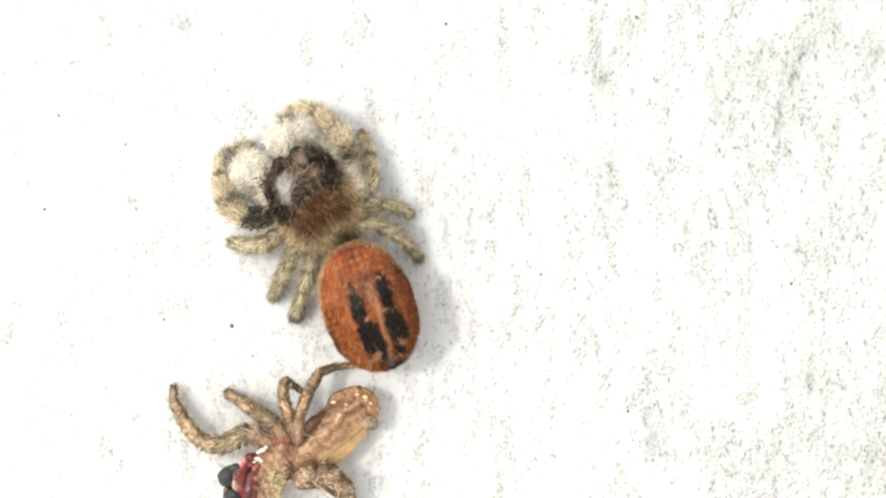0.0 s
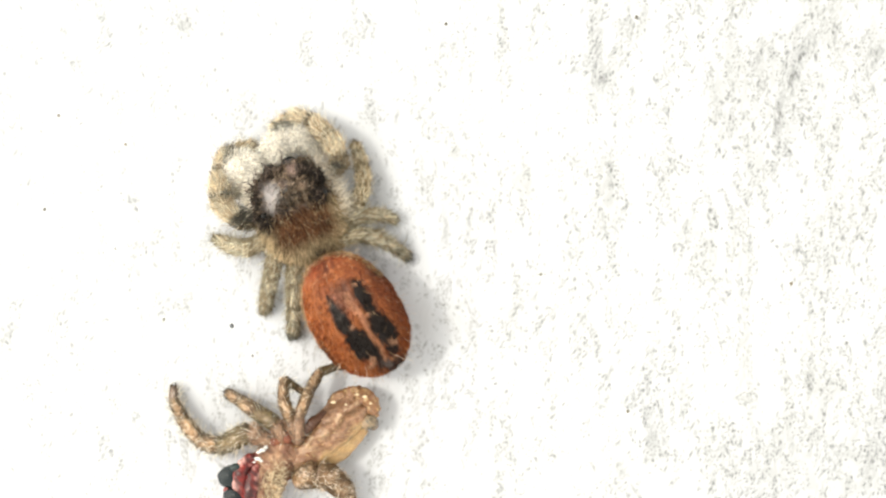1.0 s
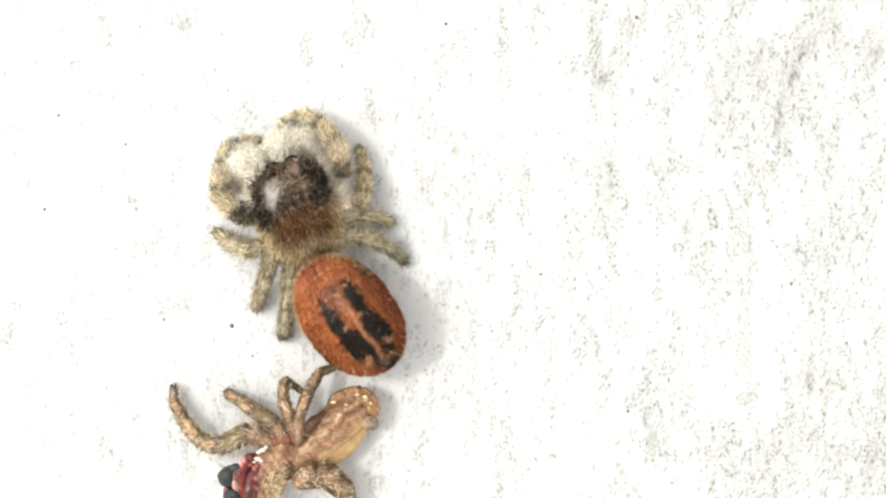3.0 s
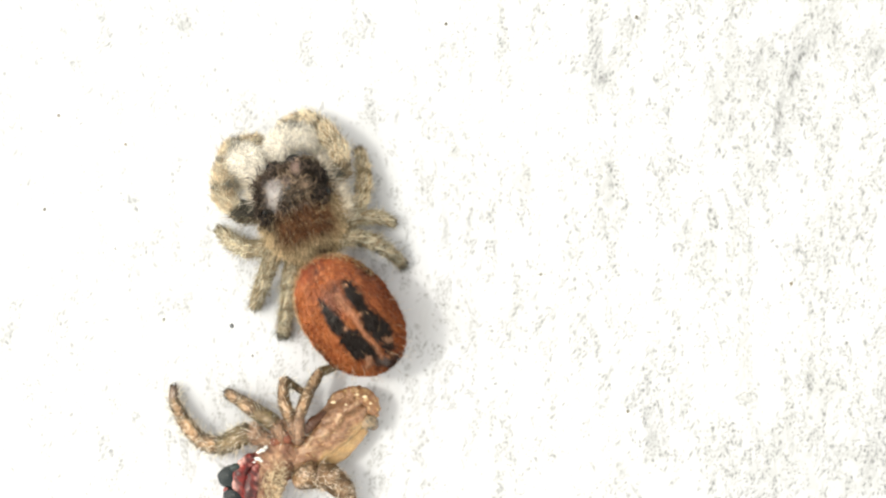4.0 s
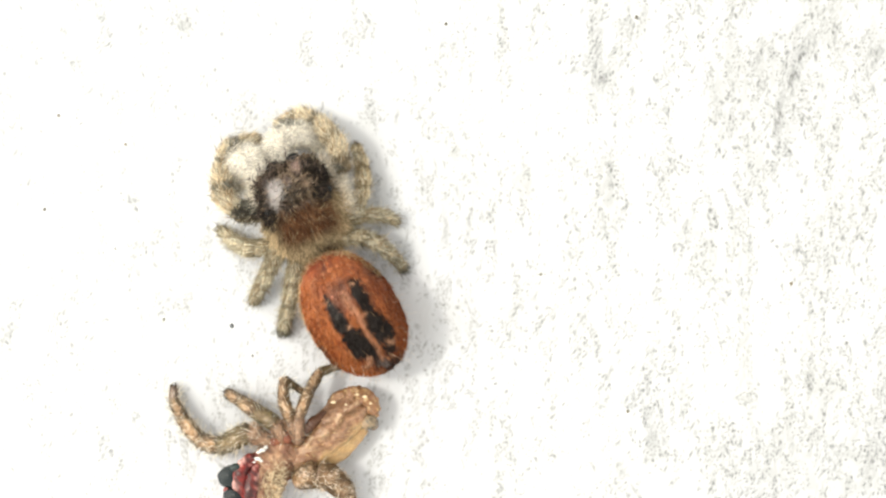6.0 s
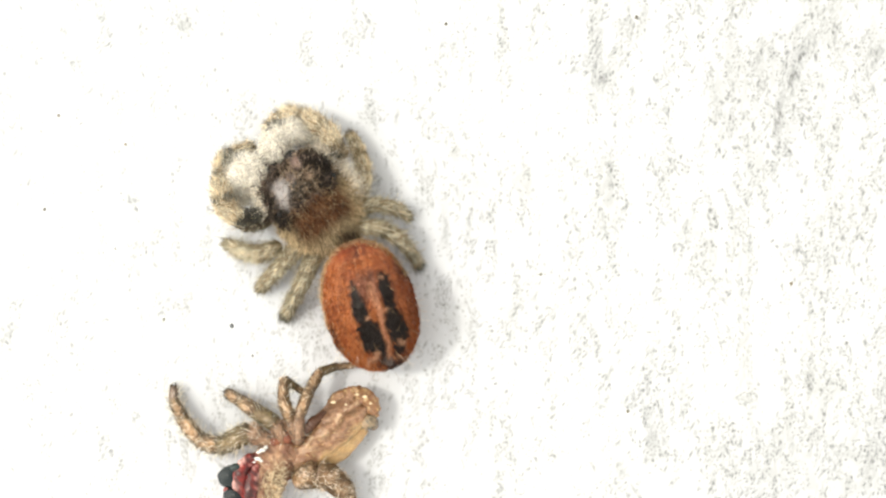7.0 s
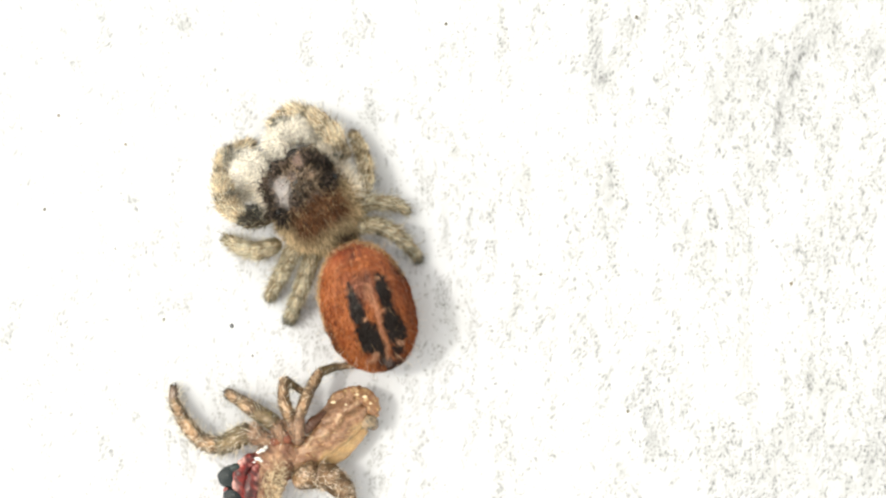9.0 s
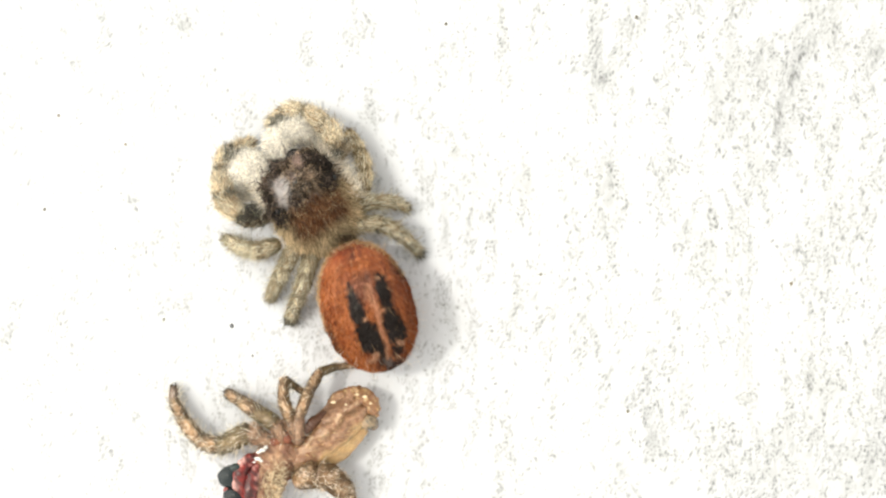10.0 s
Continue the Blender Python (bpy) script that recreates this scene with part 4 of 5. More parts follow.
    c = mixed(np.array([0.22, 0.100, 0.050]), np.array([0.45, 0.262, 0.150]), 0.5 + 0.7 * n + pale)
    c = mixed(c, np.array([0.47, 0.27, 0.18]), np.clip(0.3 + wobble(v, 0.7, 4.0), 0, 1) * 0.6)
    c = mixed(c, np.array([0.60, 0.43, 0.27]), np.clip(-m * 1.2 + 0.5 * w - 0.3 + pale * 0.8, 0, 1))
    return mixed(c, np.array([0.085, 0.034, 0.016]), np.clip(m * 1.2 + w * 0.9 - 0.5 - pale, 0, 1))


def crease(geom, amount, size=0.3, seed=0.0):
    """Wrinkles along the body's length."""
    v, faces, c = geom
    mid = v.mean(0)
    out = normed(v - mid)
    q = stretched(v)
    return v + out * (amount * (wobble(q, size, seed) + 0.5 * wobble(q, size * 0.45, seed + 2)))[:, None], faces, c


SAG_A, SAG_B = np.array([0.74, 0.672]), np.array([-0.672, 0.74])
SAG_MID = np.array((-5.225, -8.275))


def sag_place(v):
    """Along and across the shrivelled body, with a wavering middle."""
    d = v[:, :2] - SAG_MID
    along = d @ SAG_A
    across = d @ SAG_B + 0.09 * np.sin(along * 3.1) + 0.05 * np.sin(along * 7.3 + 1) + 0.06 * wobble(v, 0.3, 2.0)
    return along, across


def sag_tone(v):
    along, across = sag_place(v)
    w, m, f = wobble(v, 0.5, 9.0), wobble(stretched(v), 0.2, 5.0), wobble(v, 0.16, 3.0)
    c = mixed(np.array([0.23, 0.110, 0.060]), np.array([0.42, 0.255, 0.155]), 0.5 + 0.7 * w - 0.5 * m + 0.15 * f)
    c = mixed(c, np.array([0.17, 0.08, 0.035]), np.clip((across - 0.26) / 0.12, 0, 1) * np.clip(0.75 + 0.6 * m, 0, 1))
    c = mixed(c, np.array([0.58, 0.42, 0.27]), np.clip(1.3 - np.abs(across - 0.22 - 0.12 * wobble(v, 0.9, 5.0)) / (0.06 + 0.07 * np.abs(wobble(v, 0.5, 6.0))), 0, 1) * np.clip(0.35 + 1.2 * wobble(v, 0.45, 1.0), 0, 0.8) * (along > -1.2))
    c = mixed(c, np.array([0.20, 0.10, 0.046]), np.clip(1.4 - np.abs(across + 0.06) / 0.11, 0, 1) * np.clip((along + 0.1) / 0.5, 0, 1) * 0.8)
    c = mixed(c, np.array([0.50, 0.34, 0.16]), np.clip((-0.48 - across) / 0.2, 0, 1) * 0.7)
    return mixed(c, np.array([0.13, 0.055, 0.03]), np.clip(m * 1.1 + f * 0.6 - 0.75, 0, 1) * 0.6)


def sag_form(geom):
    v, faces, c = geom
    along, across = sag_place(v)
    top = v[:, 2] > 0.7
    rise = 0.07 * np.exp(-((across - 0.22) / 0.09) ** 2) - 0.16 * np.exp(-((across + 0.06) / 0.12) ** 2) * np.clip((along + 0.3) / 0.5, 0, 1) - 0.06 * np.exp(-((across + 0.45) / 0.1) ** 2)
    rise = rise * top + 0.09 * wobble(stretched(v), 0.34, 1.0) + 0.03 * wobble(stretched(v), 0.14, 6.0)
    v = v + np.array([0, 0, 1.0]) * rise[:, None]
    return v, faces, c


dbody = part("abdomen", sag_form(tube([(-7.031, -9.828, 0.9), (-6.083, -9.026, 1), (-5.24, -8.23, 1.05), (-4.498, -7.513, 1.05), (-3.909, -6.953, 0.95), (-3.519, -6.617, 0.8)],
             [0.7, 0.88, 0.95, 0.92, 0.86, 0.6], sag_tone, rows=110, sides=80, flat=0.72)), WET, dead, "wrinkled moist amber abdomen")
# amber fold, its small highlights painted in as pale flecks
part("fold", crease(tube([(-5.1, -7.105, 0.9), (-4.55, -6.553, 1), (-3.806, -6.352, 1.05), (-3.262, -6.599, 1.05), (-3.091, -7.097, 1), (-3.321, -7.658, 0.8)],
     [0.22, 0.34, 0.38, 0.38, 0.33, 0.2], lambda v: mixed(dry_tone(v, -0.1), np.array([0.66, 0.50, 0.30]), np.clip(wobble(v, 0.3, 5.0) * 2 - 0.7, 0, 1)) * np.array([0.74, 0.68, 0.56]), rows=80, sides=28, lumps=0.06, lump_size=0.25, seed=2.0), 0.04, 0.25, 2.0), WET, dbody)
part("fold", crease(tube([(-5.93, -9.651, 0.8), (-5.135, -9.174, 0.95), (-4.444, -8.683, 0.92), (-3.801, -8.113, 0.86), (-3.348, -7.704, 0.7)],
     [0.34, 0.46, 0.48, 0.40, 0.24], lambda v: mixed(sag_tone(v), np.array([0.46, 0.29, 0.135]), np.clip(0.4 + 0.5 * wobble(v, 0.6, 2.0), 0, 1)), rows=70, sides=28, flat=0.8), 0.05, 0.3, 3.0), WET, dbody, "paler honey-coloured fold")
part("spinneret", tube([(-3.50, -7.80, 1.1), (-3.17, -7.50, 1.15), (-3.05, -7.86, 0.6)], [0.22, 0.32, 0.2], lambda v: mixed(np.array([0.30, 0.22, 0.14]), np.array([0.05, 0.045, 0.035]), 0.4 + 1.2 * wobble(v, 0.25, 3.0)), rows=24, lumps=0.04, lump_size=0.2), WET, dbody)
# pale lumps added where wet highlights sit on the folds
for at_mm, rr in (((-4.765, -6.656, 1.62), 0.09), ((-3.732, -6.309, 1.66), 0.07), ((-3.39, -6.412, 1.6), 0.08), ((-3.148, -6.714, 1.5), 0.06), ((-3.555, -7.579, 1.15), 0.10), ((-3.261, -7.682, 1.1), 0.08), ((-4.219, -6.745, 1.74), 0.05), ((-5.256, -7.393, 1.62), 0.06), ((-5.804, -7.649, 1.5), 0.06)):
    part("glint_bead", ball(at_mm, (rr * 1.3, rr * 0.7, rr * 0.5), (0.70, 0.58, 0.38), rows=8, sides=12, lumps=0.35, lump_size=0.8), EYE, dbody, "small pale lump added as a wet highlight")


def head_dry(v):
    n = wobble(v, 0.5, 8.0)
    m = wobble(v, 0.2, 3.0)
    c = mixed(np.array([0.19, 0.08, 0.048]), np.array([0.46, 0.28, 0.17]), 0.45 + 0.7 * n)
    c = mixed(c, np.array([0.24, 0.03, 0.02]), np.clip((-8.4 - v[:, 0] + 0.5 * n) * 1.2, 0, 1))
    return mixed(c, np.array([0.06, 0.028, 0.018]), np.clip(m * 1.3 - 0.35, 0, 1))


dhead = part("carapace", crease(tube([(-6.331, -8.507, 1), (-7.123, -9.144, 1.3), (-7.854, -9.873, 1.4), (-8.429, -10.697, 1.3), (-8.878, -11.474, 1)], [0.5, 0.85, 1.15, 1.2, 0.9],
             head_dry, rows=60, sides=48, flat=0.75, lumps=0.08, lump_size=0.35, seed=5.0), 0.05, 0.25, 6.0), WET, dead, "crumpled brown carapace, red towards the face")


def dead_hair(geom, n, length, colour, lean):
    v, faces, _ = geom
    p, nrm = scatter(v, faces, n, lambda q: np.where(q[:, 2] > 0.6, 1.0, 0.2))
    nrm = outward_tube(p, nrm, geom)
    c = mixed(np.array(colour), np.array(colour) * np.array([0.78, 0.72, 0.66]), RNG.random(n) ** 1.5)
    return hairs(p, nrm * 0.35 + np.array(lean) + RNG.normal(size=(n, 3)) * 0.4, length * RNG.uniform(0.5, 1.3, n), 0.014, c, bend=0.6)


wool = tube([(-6.795, -9.134, 1.4), (-7.264, -9.546, 1.7), (-7.501, -10.074, 1.8), (-7.763, -10.907, 1.6)], [0.25, 0.46, 0.54, 0.5], AMBER, rows=24, sides=24, flat=0.8)
part("hair", dead_hair(wool, 1900, 0.28, (0.82, 0.70, 0.50), (0.25, 0.3, 0.0)), HAIR, dhead, kind="stuff")
coat = tube([(-6.761, -9.598, 1.2), (-5.884, -8.888, 1.4), (-4.894, -8.288, 1.5), (-4.042, -7.665, 1.3)], [0.5, 0.7, 0.7, 0.5], AMBER, rows=24, sides=24, flat=0.7)
part("hair", dead_hair(coat, 160, 0.22, (0.60, 0.42, 0.22), (0.5, 0.35, 0.0)), HAIR, dbody, kind="stuff")

def red_tone(v):
    n, m = wobble(v, 0.35, 2.0), wobble(v, 0.14, 6.0)
    big = wobble(v, 0.7, 4.0)
    c = mixed(np.array([0.06, 0.010, 0.010]), np.array([0.24, 0.018, 0.015]), 0.4 + 1.0 * n)
    c = mixed(c, np.array([0.62, 0.36, 0.32]), np.clip(big * 1.8 + n * 0.9 - 0.5, 0, 1))
    return mixed(c, np.array([0.035, 0.010, 0.010]), np.clip(-big * 1.2 - m * 0.8 - 0.35, 0, 1))


part("face", joined([
    tube([(-8.047, -8.927, 1.9), (-8.551, -9.357, 2.0), (-8.795, -9.797, 2.05), (-8.707, -10.395, 2.0), (-8.638, -11.141, 1.7)], [0.26, 0.34, 0.42, 0.42, 0.36], red_tone, rows=60, sides=32, lumps=0.03, lump_size=0.4),
    tube([(-8.004, -9.298, 2.05), (-8.206, -9.837, 2.2), (-8.303, -10.397, 2.25), (-8.413, -11.104, 1.9)], [0.18, 0.28, 0.32, 0.34], red_tone, rows=50, sides=28, lumps=0.03, lump_size=0.4, seed=3.0)]), WET, dhead, "moist blood-red face")
for at_mm, radii, lens in (((-9.226, -9.862, 1.95), (0.52, 0.50, 0.45), (0.012, 0.018, 0.02)), ((-8.956, -10.694, 1.95), (0.55, 0.48, 0.45), (0.010, 0.014, 0.016)), ((-8.932, -9.444, 2.2), (0.3, 0.2, 0.2), (0.02, 0.03, 0.03))):
    part("eye", ball(at_mm, radii, lens, rows=14, sides=20, lumps=0.10, lump_size=0.8), EYE, dhead, "glossy black eye")
# whitish lumps added in place of the glints beside the face
for at_mm, rr in (((-7.818, -8.697, 2.1), 0.11), ((-7.68, -8.585, 2), 0.08), ((-7.984, -8.79, 2.15), 0.07), ((-7.987, -9.034, 2.4), 0.10), ((-7.84, -9.131, 2.4), 0.06), ((-8.124, -9.169, 2.5), 0.05), ((-6.903, -8.574, 1.6), 0.05)):
    part("glint_bead", ball(at_mm, (rr * 1.3, rr * 0.8, rr * 0.5), (0.72, 0.72, 0.70), lumps=0.5, lump_size=0.8, seed=rr * 90), EYE, dhead, "small pale lump added as a wet highlight")
for at_mm, radii in (((-7.345, -8.405, 1.3), (0.45, 0.35, 0.4)), ((-6.795, -8.149, 1.4), (0.42, 0.4, 0.4))):
    part("coxa", ball(at_mm, radii, lambda v: head_dry(v) * np.array([0.75, 0.5, 0.48]), rows=16, sides=24, lumps=0.12, lump_size=0.5), WET, dhead)

part("fold", tube([(-6.443, -8.386, 1.5), (-5.994, -7.886, 1.6), (-5.555, -7.472, 1.55), (-5.023, -7.115, 1.4)], [0.16, 0.24, 0.24, 0.12], (0.085, 0.034, 0.018), rows=40, sides=20, lumps=0.06, lump_size=0.25, seed=7.0), WET, dbody, "dark brown crease")

DRYLEG = (0.33, 0.195, 0.105)
DRYFUR = (0.72, 0.55, 0.38)
DTIP = (0.060, 0.045, 0.028)
OLIVE = (0.19, 0.148, 0.075)
PINKISH = (0.46, 0.28, 0.19)
DRY_LOOK = dict(skin_mat=DRY, slim=0.88, streaky=0.7, flanks=0.95, dark_share=0.4, hair_r=0.0125)
leg(dead, [(-7.534, -8.469, 1.3), (-8.392, -7.926, 1.5), (-9.782, -8.67, 0.8), (-10.683, -8.383, 0.7), (-11.431, -7.447, 0.62), (-11.846, -6.617, 0.5), (-11.847, -6.085, 0.4)], [0.36, 0.54, 0.44, 0.40, 0.35, 0.24, 0.2],
    DRYLEG, DRYFUR, DTIP, 0.17, 900, segment_fur={0: PINKISH, 1: OLIVE, 5: (0.34, 0.25, 0.22)}, fringe=130, names=("femur", "patella", "tibia", "metatarsus", "tarsus", "claw_tuft"), **DRY_LOOK)
leg(dead, [(-6.869, -8.396, 1.3), (-7.248, -7.615, 1.6), (-8.082, -7.149, 1.2), (-8.803, -6.702, 0.7), (-9.498, -6.34, 0.35)], [0.34, 0.42, 0.40, 0.32, 0.24], DRYLEG, DRYFUR, DTIP, 0.16, 900, segment_fur={0: PINKISH, 1: OLIVE}, fringe=30, **DRY_LOOK)
leg(dead, [(-6.303, -8.297, 1.4), (-6.579, -7.435, 1.8), (-6.931, -6.516, 1.8), (-6.905, -5.705, 1.5), (-6.5, -5.983, 1.1), (-5.984, -6.355, 0.8)], [0.32, 0.33, 0.3, 0.24, 0.18, 0.14], DRYLEG, DRYFUR, DTIP, 0.14, 900, segment_fur={0: PINKISH, 3: OLIVE}, fringe=22, **DRY_LOOK)
leg(dead, [(-6.296, -8.386, 1.5), (-6.254, -7.305, 1.9), (-5.821, -6.139, 1.7), (-5.386, -5.386, 1.2), (-4.753, -5.174, 0.7), (-3.786, -5.106, 0.3)], [0.32, 0.3, 0.28, 0.24, 0.19, 0.13], DRYLEG, DRYFUR, DTIP, 0.12, 900, segment_fur={0: PINKISH, 3: OLIVE}, fringe=18, **DRY_LOOK)
leg(dead, [(-6.384, -10.081, 1.3), (-5.497, -9.742, 1.6), (-4.771, -10.009, 1.4), (-4.253, -10.658, 0.9), (-4.127, -11.537, 0.5)], [0.5, 0.70, 0.66, 0.5, 0.38], DRYLEG, DRYFUR, (0.2, 0.13, 0.07), 0.15, 1500, fringe=40, patchy=0.9, **DRY_LOOK)

# ---- loose crumbs ----
def crumb(at_mm, size, tone, seed):
    root = np.array(at_mm)
    v, faces, c = ball((root[0], root[1], size * 0.42), (size, size * 1.25, size * 0.5), tone, rows=8, sides=12, lumps=0.3, lump_size=1.2, seed=seed)
    me = fast_mesh("dirt_crumb", (v - np.array([root[0], root[1], 0])) * MM, faces, c)
    me.materials.append(CRUMB)
    ob = tagged(new("dirt_crumb", me), "tiny dark grey crumb of dirt on white paint", "crumb", "loose crumbs")
    ob.matrix_basis = Matrix.Translation(Vector((root[0], root[1], 0)) * MM)


for k, (at_mm, size, tone) in enumerate([
        ((-9.35, -3.4), 0.085, (0.16, 0.17, 0.18)), ((-8.425, -4.725), 0.05, (0.28, 0.28, 0.28)), ((-17.625, 1.75), 0.065, (0.2, 0.19, 0.17)), ((0.125, 9.95), 0.06, (0.18, 0.17, 0.14)),
        ((-17, 5.9), 0.07, (0.3, 0.28, 0.25)), ((8.55, 10.25), 0.07, (0.2, 0.19, 0.17)), ((8.175, -7.175), 0.07, (0.25, 0.24, 0.2)), ((4.325, -1.125), 0.06, (0.25, 0.24, 0.2)),
        ((-14.5, 0), 0.05, (0.3, 0.3, 0.28)), ((-14.05, 4.625), 0.06, (0.33, 0.3, 0.25)), ((-12.35, -3.125), 0.06, (0.3, 0.3, 0.26)), ((15.4, -1.525), 0.07, (0.25, 0.22, 0.17))]):
    crumb(at_mm, size, tone, k + 1.0)


# ---- what moves ----
def motions():
    walk(spider, [
        (0, pose(-0.005601, 0.002177, 0.000000, 0, 0, -0.00)),
        (0.5, pose(-0.005637, 0.002141, 0.000000, 0, 0, -0.23)),
        (0.7, pose(-0.005681, 0.002113, 0.000000, 0, 0, -1.09)),
        (0.8, pose(-0.005740, 0.002076, 0.000000, 0, 0, -2.24)),
        (0.9, pose(-0.005948, 0.001894, 0.000000, 0, 0, -4.48)),
        (1, pose(-0.006259, 0.001646, 0.000000, 0, 0, -8.72)),
        (1.1, pose(-0.006324, 0.001661, 0.000000, 0, 0, -11.93)),
        (1.2, pose(-0.006362, 0.001670, 0.000000, 0, 0, -13.85)),
        (1.5, pose(-0.006377, 0.001673, 0.000000, 0, 0, -14.55)),
        (2, pose(-0.006413, 0.001644, 0.000000, 0, 0, -13.56)),
        (2.5, pose(-0.006299, 0.001675, 0.000000, 0, 0, -11.90)),
        (2.7, pose(-0.006270, 0.001688, 0.000000, 0, 0, -11.82)),
        (3.8, pose(-0.006189, 0.001723, 0.000000, 0, 0, -11.60)),
        (4, pose(-0.006183, 0.001726, 0.000000, 0, 0, -11.59)),
        (4.5, pose(-0.006192, 0.001725, 0.000000, 0, 0, -11.58)),
        (5, pose(-0.006183, 0.001726, 0.000000, 0, 0, -11.59)),
        (5.5, pose(-0.006143, 0.001746, 0.000000, 0, 0, -10.70)),
        (5.7, pose(-0.006143, 0.001746, 0.000000, 0, 0, -10.70)),
        (6, pose(-0.006087, 0.001784, 0.000000, 0, 0, -8.78)),
        (6.5, pose(-0.005733, 0.002025, 0.000000, 0, 0, 3.35)),
        (6.8, pose(-0.005677, 0.002063, 0.000000, 0, 0, 5.26)),
        (7, pose(-0.005677, 0.002063, 0.000000, 0, 0, 5.26)),
        (7.5, pose(-0.005675, 0.002129, 0.000000, 0, 0, 4.53)),
        (8, pose(-0.005631, 0.002141, 0.000000, 0, 0, 2.63)),
        (8.5, pose(-0.005688, 0.002104, 0.000000, 0, 0, 2.95)),
        (9, pose(-0.005681, 0.002085, 0.000000, 0, 0, 1.95)),
        (9.5, pose(-0.005690, 0.002090, 0.000000, 0, 0, 1.39)),
        (10, pose(-0.005711, 0.002075, 0.000000, 0, 0, 1.42)),
    ])
    walk(abdomen, [
        (0, pose(0.001394, -0.001908, 0.002000, 0, -0.00, 0.00)),
        (0.5, pose(0.001394, -0.001891, 0.002000, 0, -0.00, 0.90)),
        (0.7, pose(0.001377, -0.001894, 0.002000, 0, -0.00, 2.64)),
        (0.8, pose(0.001321, -0.001912, 0.002000, 0, -0.84, 5.67)),
        (0.9, pose(0.001287, -0.001850, 0.002000, 0, -2.45, 11.07)),
        (1, pose(0.001189, -0.001845, 0.002000, 0, -5.25, 21.54)),
        (1.1, pose(0.001044, -0.002020, 0.002000, 0, -6.13, 29.35)),
        (1.2, pose(0.000953, -0.002138, 0.002000, 0, -7.00, 34.34)),
        (1.5, pose(0.000929, -0.002171, 0.002000, 0, -7.00, 35.88)),
        (2, pose(0.000950, -0.002108, 0.002000, 0, -7.00, 33.89)),
        (2.5, pose(0.000887, -0.002077, 0.002000, 0, -7.00, 29.97)),
        (2.7, pose(0.000875, -0.002080, 0.002000, 0, -7.00, 29.57)),
        (3.8, pose(0.000839, -0.002087, 0.002000, 0, -7.00, 28.46)),
        (4, pose(0.000837, -0.002088, 0.002000, 0, -7.00, 28.38)),
        (4.5, pose(0.000892, -0.002042, 0.002000, 0, -7.00, 27.34)),
        (5, pose(0.000896, -0.002043, 0.002000, 0, -7.00, 27.34)),
        (5.5, pose(0.000892, -0.002009, 0.002000, 0, -7.00, 25.22)),
        (5.7, pose(0.000892, -0.002009, 0.002000, 0, -7.00, 25.22)),
        (6, pose(0.000960, -0.001970, 0.002000, 0, -5.88, 21.00)),
        (6.5, pose(0.001393, -0.001862, 0.002000, 0, -1.12, -3.71)),
        (6.8, pose(0.001484, -0.001855, 0.002000, 0, -0.00, -7.93)),
        (7, pose(0.001484, -0.001855, 0.002000, 0, -0.00, -7.93)),
        (7.5, pose(0.001505, -0.001885, 0.002000, 0, -0.00, -7.50)),
        (8, pose(0.001471, -0.001862, 0.002000, 0, -0.00, -5.09)),
        (8.5, pose(0.001444, -0.001877, 0.002000, 0, -0.00, -4.89)),
        (9, pose(0.001406, -0.001857, 0.002000, 0, -0.00, -3.11)),
        (9.5, pose(0.001432, -0.001848, 0.002000, 0, -0.00, -2.53)),
        (10, pose(0.001454, -0.001834, 0.002000, 0, -0.00, -2.58)),
    ])
    walk(legs["L1"], [
        (0, pose(-0.001728, -0.000677, 0.001500, 0, 0, -0.00)),
        (0.5, pose(-0.001710, -0.000643, 0.001500, 0, 0, -0.42)),
        (0.7, pose(-0.001692, -0.000638, 0.001500, 0, 0, -0.39)),
        (0.8, pose(-0.001668, -0.000632, 0.001500, 0, 0, -0.35)),
        (0.9, pose(-0.001563, -0.000598, 0.001500, 0, 0, -1.28)),
        (1, pose(-0.001416, -0.000554, 0.001500, 0, 0, -2.14)),
        (1.1, pose(-0.001413, -0.000562, 0.001500, 0, 0, -0.92)),
        (1.2, pose(-0.001411, -0.000567, 0.001500, 0, 0, -0.19)),
        (1.5, pose(-0.001410, -0.000569, 0.001500, 0, 0, 0.08)),
        (2, pose(-0.001379, -0.000592, 0.001500, 0, 0, -0.89)),
        (2.5, pose(-0.001396, -0.000567, 0.001500, 0, 0, -1.47)),
        (2.7, pose(-0.001421, -0.000551, 0.001500, 0, 0, -2.03)),
        (3.8, pose(-0.001491, -0.000505, 0.001500, 0, 0, -3.58)),
        (4, pose(-0.001496, -0.000502, 0.001500, 0, 0, -3.69)),
        (4.5, pose(-0.001521, -0.000486, 0.001500, 0, 0, -4.89)),
        (5, pose(-0.001526, -0.000487, 0.001500, 0, 0, -4.82)),
        (5.5, pose(-0.001549, -0.000432, 0.001500, 0, 0, -4.28)),
        (5.7, pose(-0.001549, -0.000432, 0.001500, 0, 0, -4.28)),
        (6, pose(-0.001592, -0.000446, 0.001500, 0, 0, -4.98)),
        (6.5, pose(-0.001864, -0.000532, 0.001500, 0, 0, -9.46)),
        (6.8, pose(-0.001907, -0.000546, 0.001500, 0, 0, -10.17)),
        (7, pose(-0.001907, -0.000546, 0.001500, 0, 0, -10.17)),
        (7.5, pose(-0.001898, -0.000578, 0.001500, 0, 0, -9.10)),
        (8, pose(-0.001734, -0.000612, 0.001500, 0, 0, -4.70)),
        (8.5, pose(-0.001795, -0.000551, 0.001500, 0, 0, -7.05)),
        (9, pose(-0.001796, -0.000538, 0.001500, 0, 0, -6.25)),
        (9.5, pose(-0.001808, -0.000540, 0.001500, 0, 0, -6.92)),
        (10, pose(-0.001821, -0.000516, 0.001500, 0, 0, -7.07)),
    ])
